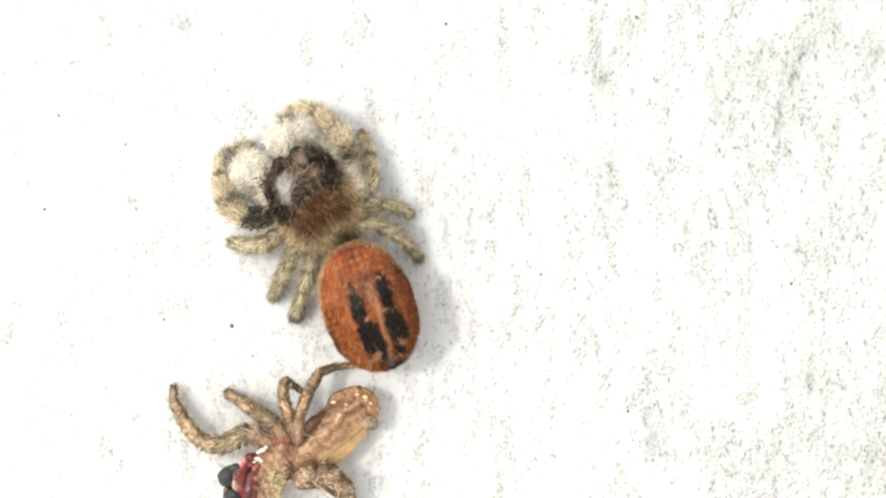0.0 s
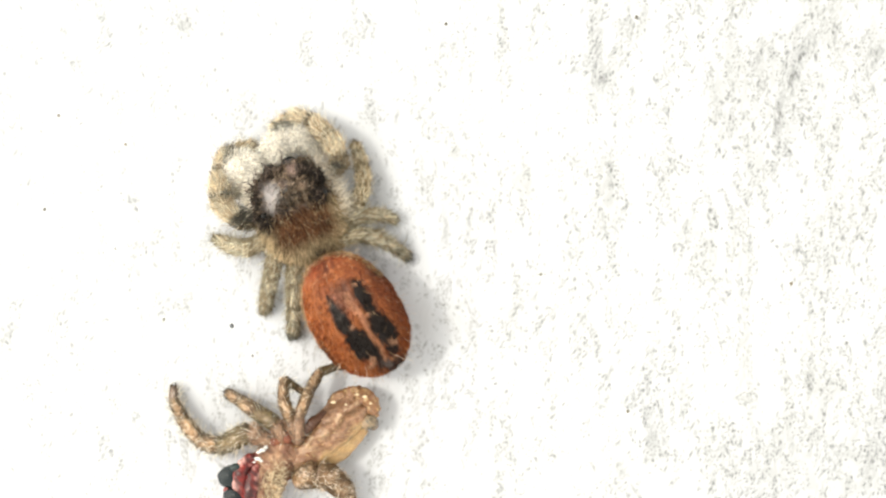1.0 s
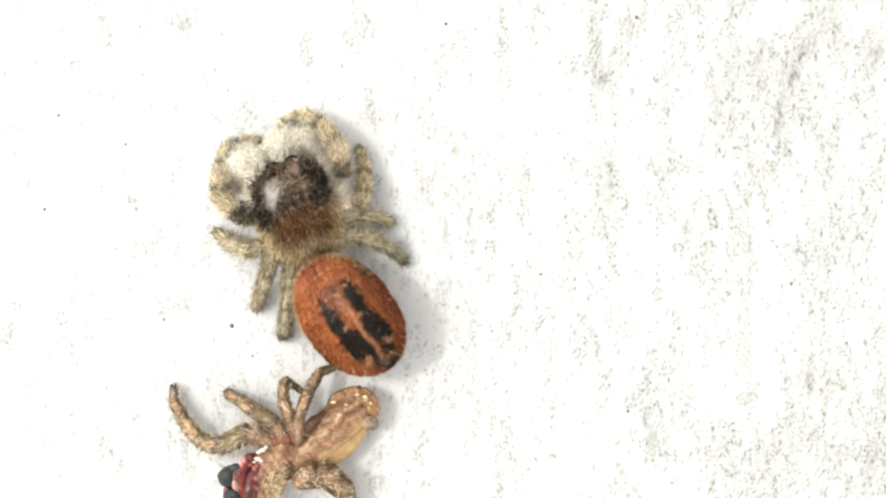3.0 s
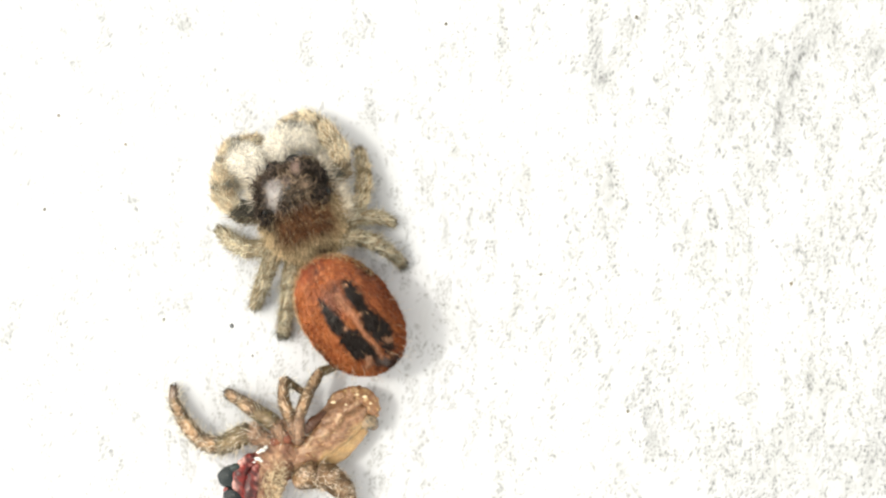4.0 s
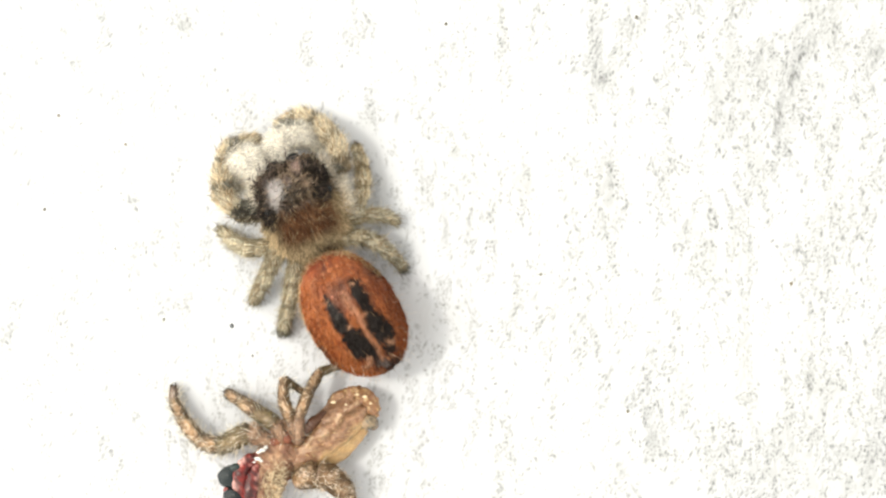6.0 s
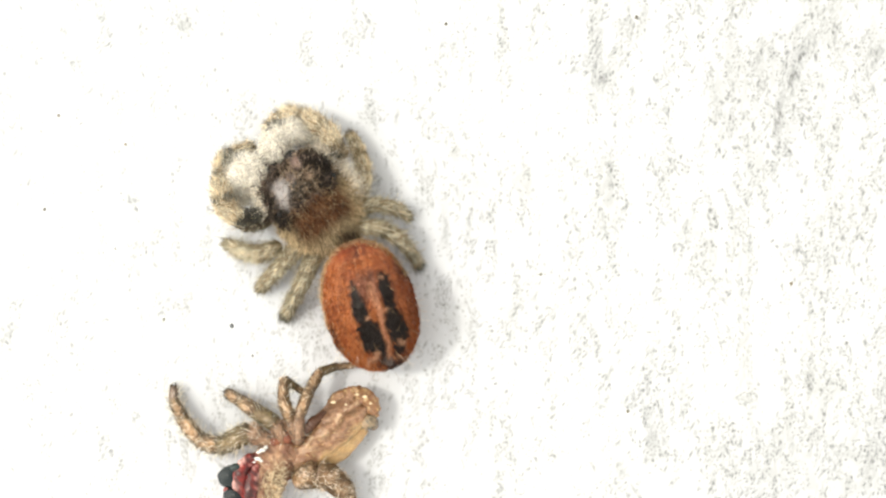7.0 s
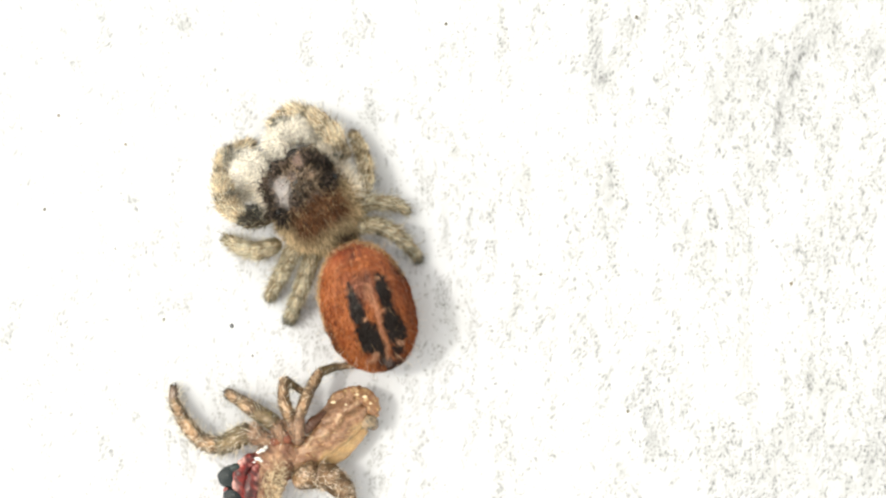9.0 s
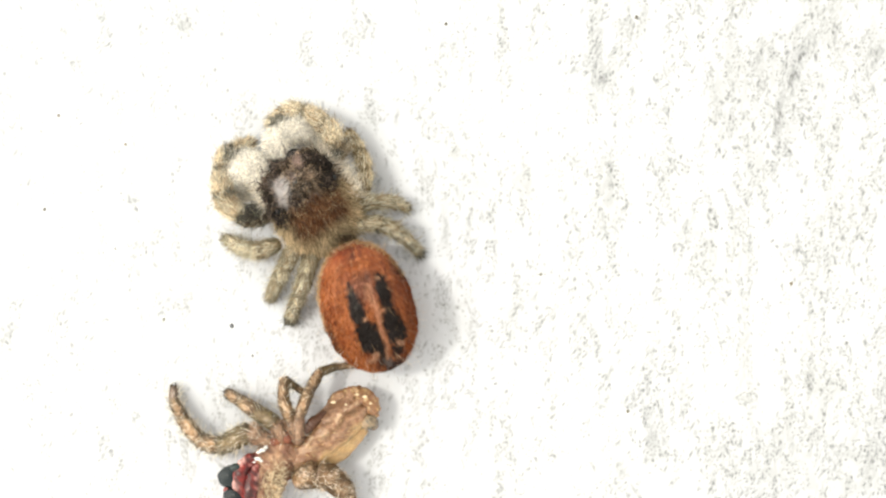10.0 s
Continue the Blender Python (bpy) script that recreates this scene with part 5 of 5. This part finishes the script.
    walk(legs["R1"], [
        (0, pose(0.000884, 0.001287, 0.001600, 0, 0, -0.00)),
        (0.5, pose(0.000832, 0.001300, 0.001600, 0, 0, -0.04)),
        (0.7, pose(0.000836, 0.001321, 0.001600, 0, 0, 0.43)),
        (0.8, pose(0.000843, 0.001348, 0.001600, 0, 0, 1.05)),
        (0.9, pose(0.000883, 0.001440, 0.001600, 0, 0, 2.74)),
        (1, pose(0.000935, 0.001580, 0.001600, 0, 0, 5.51)),
        (1.1, pose(0.000921, 0.001616, 0.001600, 0, 0, 6.75)),
        (1.2, pose(0.000913, 0.001637, 0.001600, 0, 0, 7.49)),
        (1.5, pose(0.000911, 0.001645, 0.001600, 0, 0, 7.76)),
        (2, pose(0.000889, 0.001586, 0.001600, 0, 0, 5.10)),
        (2.5, pose(0.000860, 0.001402, 0.001600, 0, 0, -1.35)),
        (2.7, pose(0.000855, 0.001376, 0.001600, 0, 0, -1.14)),
        (3.8, pose(0.000841, 0.001303, 0.001600, 0, 0, -0.55)),
        (4, pose(0.000840, 0.001298, 0.001600, 0, 0, -0.51)),
        (4.5, pose(0.000852, 0.001400, 0.001600, 0, 0, 0.00)),
        (5, pose(0.000853, 0.001413, 0.001600, 0, 0, 0.42)),
        (5.5, pose(0.000820, 0.001407, 0.001600, 0, 0, 1.15)),
        (5.7, pose(0.000820, 0.001407, 0.001600, 0, 0, 1.15)),
        (6, pose(0.000811, 0.001396, 0.001600, 0, 0, 1.05)),
        (6.5, pose(0.000749, 0.001326, 0.001600, 0, 0, 0.36)),
        (6.8, pose(0.000740, 0.001315, 0.001600, 0, 0, 0.25)),
        (7, pose(0.000740, 0.001315, 0.001600, 0, 0, 0.25)),
        (7.5, pose(0.000753, 0.001295, 0.001600, 0, 0, 0.40)),
        (8, pose(0.000781, 0.001306, 0.001600, 0, 0, 0.88)),
        (8.5, pose(0.000769, 0.001313, 0.001600, 0, 0, -0.26)),
        (9, pose(0.000742, 0.001349, 0.001600, 0, 0, 0.49)),
        (9.5, pose(0.000748, 0.001365, 0.001600, 0, 0, 1.44)),
        (10, pose(0.000728, 0.001464, 0.001600, 0, 0, 2.18)),
    ])
    walk(legs["R2"], [
        (0, pose(0.001440, 0.000064, 0.001400, 0, 0, -0.00)),
        (0.5, pose(0.001429, 0.000052, 0.001400, 0, 0, 3.21)),
        (0.7, pose(0.001448, 0.000078, 0.001400, 0, 0, 3.62)),
        (0.8, pose(0.001474, 0.000111, 0.001400, 0, 0, 4.17)),
        (0.9, pose(0.001578, 0.000237, 0.001400, 0, 0, 5.69)),
        (1, pose(0.001727, 0.000422, 0.001400, 0, 0, 8.17)),
        (1.1, pose(0.001738, 0.000449, 0.001400, 0, 0, 9.21)),
        (1.2, pose(0.001744, 0.000465, 0.001400, 0, 0, 9.83)),
        (1.5, pose(0.001746, 0.000471, 0.001400, 0, 0, 10.06)),
        (2, pose(0.001766, 0.000476, 0.001400, 0, 0, 8.70)),
        (2.5, pose(0.001733, 0.000402, 0.001400, 0, 0, 6.24)),
        (2.7, pose(0.001694, 0.000355, 0.001400, 0, 0, 5.88)),
        (3.8, pose(0.001587, 0.000223, 0.001400, 0, 0, 4.88)),
        (4, pose(0.001579, 0.000214, 0.001400, 0, 0, 4.81)),
        (4.5, pose(0.001589, 0.000229, 0.001400, 0, 0, 5.52)),
        (5, pose(0.001585, 0.000226, 0.001400, 0, 0, 5.65)),
        (5.5, pose(0.001565, 0.000210, 0.001400, 0, 0, 7.00)),
        (5.7, pose(0.001565, 0.000210, 0.001400, 0, 0, 7.00)),
        (6, pose(0.001542, 0.000185, 0.001400, 0, 0, 6.40)),
        (6.5, pose(0.001397, 0.000024, 0.001400, 0, 0, 2.59)),
        (6.8, pose(0.001374, -0.000001, 0.001400, 0, 0, 1.99)),
        (7, pose(0.001374, -0.000001, 0.001400, 0, 0, 1.99)),
        (7.5, pose(0.001363, -0.000018, 0.001400, 0, 0, 3.71)),
        (8, pose(0.001422, 0.000045, 0.001400, 0, 0, 3.34)),
        (8.5, pose(0.001405, 0.000026, 0.001400, 0, 0, 4.33)),
        (9, pose(0.001456, 0.000082, 0.001400, 0, 0, 4.40)),
        (9.5, pose(0.001492, 0.000128, 0.001400, 0, 0, 7.33)),
        (10, pose(0.001511, 0.000158, 0.001400, 0, 0, 9.43)),
    ])
    walk(legs["R3"], [
        (0, pose(0.001608, -0.000476, 0.001300, 0, 0, -0.00)),
        (0.5, pose(0.001628, -0.000478, 0.001300, 0, 0, 1.25)),
        (0.7, pose(0.001617, -0.000483, 0.001300, 0, 0, 2.84)),
        (0.8, pose(0.001601, -0.000490, 0.001300, 0, 0, 4.97)),
        (0.9, pose(0.001667, -0.000467, 0.001300, 0, 0, 11.32)),
        (1, pose(0.001706, -0.000456, 0.001300, 0, 0, 21.38)),
        (1.1, pose(0.001557, -0.000515, 0.001300, 0, 0, 24.95)),
        (1.2, pose(0.001468, -0.000551, 0.001300, 0, 0, 27.08)),
        (1.5, pose(0.001436, -0.000564, 0.001300, 0, 0, 27.86)),
        (2, pose(0.001446, -0.000556, 0.001300, 0, 0, 26.87)),
        (2.5, pose(0.001557, -0.000506, 0.001300, 0, 0, 24.43)),
        (2.7, pose(0.001559, -0.000505, 0.001300, 0, 0, 23.71)),
        (3.8, pose(0.001564, -0.000501, 0.001300, 0, 0, 21.69)),
        (4, pose(0.001565, -0.000501, 0.001300, 0, 0, 21.54)),
        (4.5, pose(0.001597, -0.000491, 0.001300, 0, 0, 21.43)),
        (5, pose(0.001592, -0.000492, 0.001300, 0, 0, 21.43)),
        (5.5, pose(0.001591, -0.000492, 0.001300, 0, 0, 20.67)),
        (5.7, pose(0.001591, -0.000492, 0.001300, 0, 0, 20.67)),
        (6, pose(0.001593, -0.000490, 0.001300, 0, 0, 17.18)),
        (6.5, pose(0.001609, -0.000476, 0.001300, 0, 0, -4.92)),
        (6.8, pose(0.001611, -0.000473, 0.001300, 0, 0, -8.41)),
        (7, pose(0.001611, -0.000473, 0.001300, 0, 0, -8.41)),
        (7.5, pose(0.001616, -0.000475, 0.001300, 0, 0, -8.66)),
        (8, pose(0.001553, -0.000470, 0.001300, 0, 0, -0.27)),
        (8.5, pose(0.001528, -0.000466, 0.001300, 0, 0, -1.13)),
        (9, pose(0.001526, -0.000474, 0.001300, 0, 0, 3.39)),
        (9.5, pose(0.001562, -0.000475, 0.001300, 0, 0, 4.19)),
        (10, pose(0.001578, -0.000477, 0.001300, 0, 0, 6.77)),
    ])
    walk(legs["R4"], [
        (0, pose(0.001509, -0.001117, 0.001300, 0, 0, -0.00)),
        (0.5, pose(0.001502, -0.001114, 0.001300, 0, 0, 0.96)),
        (0.7, pose(0.001504, -0.001115, 0.001300, 0, 0, 2.80)),
        (0.8, pose(0.001508, -0.001116, 0.001300, 0, 0, 5.26)),
        (0.9, pose(0.001541, -0.001122, 0.001300, 0, 0, 12.23)),
        (1, pose(0.001580, -0.001129, 0.001300, 0, 0, 23.50)),
        (1.1, pose(0.001560, -0.001129, 0.001300, 0, 0, 28.01)),
        (1.2, pose(0.001548, -0.001128, 0.001300, 0, 0, 30.71)),
        (1.5, pose(0.001544, -0.001128, 0.001300, 0, 0, 31.70)),
        (2, pose(0.001570, -0.001124, 0.001300, 0, 0, 31.64)),
        (2.5, pose(0.001525, -0.001129, 0.001300, 0, 0, 29.25)),
        (2.7, pose(0.001510, -0.001129, 0.001300, 0, 0, 26.89)),
        (3.8, pose(0.001468, -0.001128, 0.001300, 0, 0, 20.27)),
        (4, pose(0.001465, -0.001128, 0.001300, 0, 0, 19.80)),
        (4.5, pose(0.001470, -0.001128, 0.001300, 0, 0, 19.85)),
        (5, pose(0.001465, -0.001128, 0.001300, 0, 0, 19.80)),
        (5.5, pose(0.001424, -0.001116, 0.001300, 0, 0, 14.66)),
        (5.7, pose(0.001424, -0.001116, 0.001300, 0, 0, 14.66)),
        (6, pose(0.001452, -0.001128, 0.001300, 0, 0, 11.62)),
        (6.5, pose(0.001628, -0.001202, 0.001300, 0, 0, -7.57)),
        (6.8, pose(0.001656, -0.001214, 0.001300, 0, 0, -10.60)),
        (7, pose(0.001656, -0.001214, 0.001300, 0, 0, -10.60)),
        (7.5, pose(0.001664, -0.001217, 0.001300, 0, 0, -9.90)),
        (8, pose(0.001585, -0.001150, 0.001300, 0, 0, -0.80)),
        (8.5, pose(0.001552, -0.001137, 0.001300, 0, 0, -3.18)),
        (9, pose(0.001530, -0.001126, 0.001300, 0, 0, -1.61)),
        (9.5, pose(0.001548, -0.001134, 0.001300, 0, 0, 0.13)),
        (10, pose(0.001520, -0.001121, 0.001300, 0, 0, 3.64)),
    ])
    walk(legs["L2"], [
        (0, pose(-0.001350, -0.001363, 0.001300, 0, 0, -0.00)),
        (0.5, pose(-0.001322, -0.001362, 0.001300, 0, 0, -1.57)),
        (0.7, pose(-0.001313, -0.001361, 0.001300, 0, 0, -1.26)),
        (0.8, pose(-0.001300, -0.001360, 0.001300, 0, 0, -0.86)),
        (0.9, pose(-0.001231, -0.001364, 0.001300, 0, 0, -2.59)),
        (1, pose(-0.001141, -0.001366, 0.001300, 0, 0, -3.61)),
        (1.1, pose(-0.001153, -0.001356, 0.001300, 0, 0, 0.32)),
        (1.2, pose(-0.001161, -0.001350, 0.001300, 0, 0, 2.69)),
        (1.5, pose(-0.001164, -0.001348, 0.001300, 0, 0, 3.54)),
        (2, pose(-0.001093, -0.001538, 0.001300, 0, 0, -4.07)),
        (2.5, pose(-0.001051, -0.001726, 0.001300, 0, 0, -10.72)),
        (2.7, pose(-0.001047, -0.001742, 0.001300, 0, 0, -12.11)),
        (3.8, pose(-0.000965, -0.001826, 0.001300, 0, 0, -17.01)),
        (4, pose(-0.000970, -0.001826, 0.001300, 0, 0, -17.22)),
        (4.5, pose(-0.000974, -0.001828, 0.001300, 0, 0, -19.51)),
        (5, pose(-0.000979, -0.001828, 0.001300, 0, 0, -19.41)),
        (5.5, pose(-0.000991, -0.001827, 0.001300, 0, 0, -20.27)),
        (5.7, pose(-0.000991, -0.001827, 0.001300, 0, 0, -20.27)),
        (6, pose(-0.001117, -0.001823, 0.001300, 0, 0, -20.35)),
        (6.5, pose(-0.001495, -0.001799, 0.001300, 0, 0, -20.90)),
        (6.8, pose(-0.001621, -0.001796, 0.001300, 0, 0, -20.99)),
        (7, pose(-0.001621, -0.001796, 0.001300, 0, 0, -20.99)),
        (7.5, pose(-0.001614, -0.001808, 0.001300, 0, 0, -18.36)),
        (8, pose(-0.001586, -0.001808, 0.001300, 0, 0, -18.70)),
        (8.5, pose(-0.001495, -0.001816, 0.001300, 0, 0, -16.24)),
        (9, pose(-0.001524, -0.001806, 0.001300, 0, 0, -19.90)),
        (9.5, pose(-0.001511, -0.001808, 0.001300, 0, 0, -19.83)),
        (10, pose(-0.001499, -0.001809, 0.001300, 0, 0, -19.35)),
    ])
    walk(legs["L3"], [
        (0, pose(-0.000716, -0.001782, 0.001200, 0, 0, -0.00)),
        (0.5, pose(-0.000665, -0.001687, 0.001200, 0, 0, -0.96)),
        (0.7, pose(-0.000667, -0.001698, 0.001200, 0, 0, 1.33)),
        (0.8, pose(-0.000671, -0.001713, 0.001200, 0, 0, 4.39)),
        (0.9, pose(-0.000693, -0.001731, 0.001200, 0, 0, 9.78)),
        (1, pose(-0.000721, -0.001775, 0.001200, 0, 0, 20.53)),
        (1.1, pose(-0.000716, -0.001830, 0.001200, 0, 0, 29.71)),
        (1.2, pose(-0.000713, -0.001864, 0.001200, 0, 0, 35.21)),
        (1.5, pose(-0.000712, -0.001876, 0.001200, 0, 0, 37.22)),
        (2, pose(-0.000718, -0.001852, 0.001200, 0, 0, 34.62)),
        (2.5, pose(-0.000723, -0.001792, 0.001200, 0, 0, 19.63)),
        (2.7, pose(-0.000724, -0.001799, 0.001200, 0, 0, 18.42)),
        (3.8, pose(-0.000728, -0.001817, 0.001200, 0, 0, 15.01)),
        (4, pose(-0.000728, -0.001819, 0.001200, 0, 0, 14.77)),
        (4.5, pose(-0.000723, -0.001797, 0.001200, 0, 0, 14.57)),
        (5, pose(-0.000731, -0.001827, 0.001200, 0, 0, 12.05)),
        (5.5, pose(-0.000708, -0.001750, 0.001200, 0, 0, 9.70)),
        (5.7, pose(-0.000708, -0.001750, 0.001200, 0, 0, 9.70)),
        (6, pose(-0.000699, -0.001746, 0.001200, 0, 0, 5.70)),
        (6.5, pose(-0.000646, -0.001720, 0.001200, 0, 0, -19.66)),
        (6.8, pose(-0.000637, -0.001716, 0.001200, 0, 0, -23.66)),
        (7, pose(-0.000637, -0.001716, 0.001200, 0, 0, -23.66)),
        (7.5, pose(-0.000692, -0.001758, 0.001200, 0, 0, -20.60)),
        (8, pose(-0.000697, -0.001763, 0.001200, 0, 0, -19.23)),
        (8.5, pose(-0.000637, -0.001704, 0.001200, 0, 0, -18.70)),
        (9, pose(-0.000687, -0.001737, 0.001200, 0, 0, -5.66)),
        (9.5, pose(-0.000688, -0.001733, 0.001200, 0, 0, -2.35)),
        (10, pose(-0.000691, -0.001740, 0.001200, 0, 0, -3.71)),
    ])
    walk(legs["L4"], [
        (0, pose(0.000074, -0.001955, 0.001200, 0, 0, -0.00)),
        (0.5, pose(0.000077, -0.001942, 0.001200, 0, 0, 1.73)),
        (0.7, pose(0.000081, -0.001963, 0.001200, 0, 0, 3.58)),
        (0.8, pose(0.000087, -0.001991, 0.001200, 0, 0, 6.06)),
        (0.9, pose(0.000076, -0.001992, 0.001200, 0, 0, 12.79)),
        (1, pose(0.000075, -0.002042, 0.001200, 0, 0, 23.85)),
        (1.1, pose(0.000117, -0.002179, 0.001200, 0, 0, 28.69)),
        (1.2, pose(0.000143, -0.002261, 0.001200, 0, 0, 31.59)),
        (1.5, pose(0.000152, -0.002291, 0.001200, 0, 0, 32.65)),
        (2, pose(0.000132, -0.002274, 0.001200, 0, 0, 29.87)),
        (2.5, pose(0.000084, -0.002171, 0.001200, 0, 0, 22.61)),
        (2.7, pose(0.000082, -0.002170, 0.001200, 0, 0, 21.98)),
        (3.8, pose(0.000076, -0.002165, 0.001200, 0, 0, 20.21)),
        (4, pose(0.000076, -0.002165, 0.001200, 0, 0, 20.08)),
        (4.5, pose(0.000072, -0.002123, 0.001200, 0, 0, 19.37)),
        (5, pose(0.000072, -0.002124, 0.001200, 0, 0, 19.23)),
        (5.5, pose(0.000068, -0.002136, 0.001200, 0, 0, 17.81)),
        (5.7, pose(0.000068, -0.002136, 0.001200, 0, 0, 17.81)),
        (6, pose(0.000064, -0.002123, 0.001200, 0, 0, 13.91)),
        (6.5, pose(0.000035, -0.002036, 0.001200, 0, 0, -10.78)),
        (6.8, pose(0.000030, -0.002022, 0.001200, 0, 0, -14.67)),
        (7, pose(0.000030, -0.002022, 0.001200, 0, 0, -14.67)),
        (7.5, pose(-0.000007, -0.002090, 0.001200, 0, 0, -13.05)),
        (8, pose(-0.000003, -0.002088, 0.001200, 0, 0, -12.28)),
        (8.5, pose(0.000040, -0.002032, 0.001200, 0, 0, -6.02)),
        (9, pose(0.000033, -0.002050, 0.001200, 0, 0, -5.72)),
        (9.5, pose(0.000047, -0.002021, 0.001200, 0, 0, -4.26)),
        (10, pose(0.000044, -0.002029, 0.001200, 0, 0, -3.81)),
    ])
    walk(legs["PL"], [
        (0, pose(-0.001826, 0.000848, 0.001500, 0, 0, -0.00)),
        (0.5, pose(-0.001818, 0.000845, 0.001500, 0, 0, -3.02)),
        (0.7, pose(-0.001814, 0.000843, 0.001500, 0, 0, -3.68)),
        (0.8, pose(-0.001809, 0.000839, 0.001500, 0, 0, -4.57)),
        (0.9, pose(-0.001781, 0.000819, 0.001500, 0, 0, -9.37)),
        (1, pose(-0.001744, 0.000792, 0.001500, 0, 0, -15.72)),
        (1.1, pose(-0.001750, 0.000795, 0.001500, 0, 0, -14.83)),
        (1.2, pose(-0.001754, 0.000796, 0.001500, 0, 0, -14.29)),
        (1.5, pose(-0.001755, 0.000797, 0.001500, 0, 0, -14.09)),
        (2, pose(-0.001742, 0.000783, 0.001500, 0, 0, -17.77)),
        (2.5, pose(-0.001762, 0.000795, 0.001500, 0, 0, -18.51)),
        (2.7, pose(-0.001782, 0.000808, 0.001500, 0, 0, -17.43)),
        (3.8, pose(-0.001839, 0.000843, 0.001500, 0, 0, -14.42)),
        (4, pose(-0.001843, 0.000845, 0.001500, 0, 0, -14.21)),
        (4.5, pose(-0.001852, 0.000850, 0.001500, 0, 0, -15.76)),
        (5, pose(-0.001855, 0.000852, 0.001500, 0, 0, -15.46)),
        (5.5, pose(-0.001850, 0.000851, 0.001500, 0, 0, -16.91)),
        (5.7, pose(-0.001850, 0.000851, 0.001500, 0, 0, -16.91)),
        (6, pose(-0.001850, 0.000852, 0.001500, 0, 0, -16.79)),
        (6.5, pose(-0.001850, 0.000862, 0.001500, 0, 0, -16.06)),
        (6.8, pose(-0.001850, 0.000864, 0.001500, 0, 0, -15.94)),
        (7, pose(-0.001850, 0.000864, 0.001500, 0, 0, -15.94)),
        (7.5, pose(-0.001826, 0.000850, 0.001500, 0, 0, -13.64)),
        (8, pose(-0.001779, 0.000827, 0.001500, 0, 0, -11.65)),
        (8.5, pose(-0.001788, 0.000828, 0.001500, 0, 0, -16.15)),
        (9, pose(-0.001794, 0.000832, 0.001500, 0, 0, -14.11)),
        (9.5, pose(-0.001788, 0.000830, 0.001500, 0, 0, -12.61)),
        (10, pose(-0.001799, 0.000835, 0.001500, 0, 0, -13.05)),
    ])
    walk(legs["PR"], [
        (0, pose(-0.000769, 0.001980, 0.001500, 0, 0, -0.00)),
        (0.5, pose(-0.000766, 0.002000, 0.001500, 0, 0, -1.65)),
        (0.7, pose(-0.000766, 0.002002, 0.001500, 0, 0, -1.26)),
        (0.8, pose(-0.000767, 0.002005, 0.001500, 0, 0, -0.74)),
        (0.9, pose(-0.000769, 0.001999, 0.001500, 0, 0, 0.20)),
        (1, pose(-0.000771, 0.001999, 0.001500, 0, 0, 2.05)),
        (1.1, pose(-0.000772, 0.002018, 0.001500, 0, 0, 3.58)),
        (1.2, pose(-0.000772, 0.002030, 0.001500, 0, 0, 4.49)),
        (1.5, pose(-0.000772, 0.002034, 0.001500, 0, 0, 4.83)),
        (2, pose(-0.000768, 0.002038, 0.001500, 0, 0, 1.37)),
        (2.5, pose(-0.000771, 0.002017, 0.001500, 0, 0, 2.89)),
        (2.7, pose(-0.000772, 0.002013, 0.001500, 0, 0, 4.00)),
        (3.8, pose(-0.000774, 0.002003, 0.001500, 0, 0, 7.09)),
        (4, pose(-0.000774, 0.002002, 0.001500, 0, 0, 7.31)),
        (4.5, pose(-0.000774, 0.002025, 0.001500, 0, 0, 7.20)),
        (5, pose(-0.000774, 0.002023, 0.001500, 0, 0, 7.82)),
        (5.5, pose(-0.000774, 0.002036, 0.001500, 0, 0, 7.77)),
        (5.7, pose(-0.000774, 0.002036, 0.001500, 0, 0, 7.77)),
        (6, pose(-0.000773, 0.002034, 0.001500, 0, 0, 7.36)),
        (6.5, pose(-0.000767, 0.002026, 0.001500, 0, 0, 4.80)),
        (6.8, pose(-0.000766, 0.002025, 0.001500, 0, 0, 4.39)),
        (7, pose(-0.000766, 0.002025, 0.001500, 0, 0, 4.39)),
        (7.5, pose(-0.000767, 0.002002, 0.001500, 0, 0, 4.43)),
        (8, pose(-0.000767, 0.001999, 0.001500, 0, 0, 3.07)),
        (8.5, pose(-0.000762, 0.002025, 0.001500, 0, 0, -2.22)),
        (9, pose(-0.000765, 0.002025, 0.001500, 0, 0, 1.83)),
        (9.5, pose(-0.000767, 0.002018, 0.001500, 0, 0, 3.06)),
        (10, pose(-0.000767, 0.002006, 0.001500, 0, 0, 1.23)),
    ])


motions()
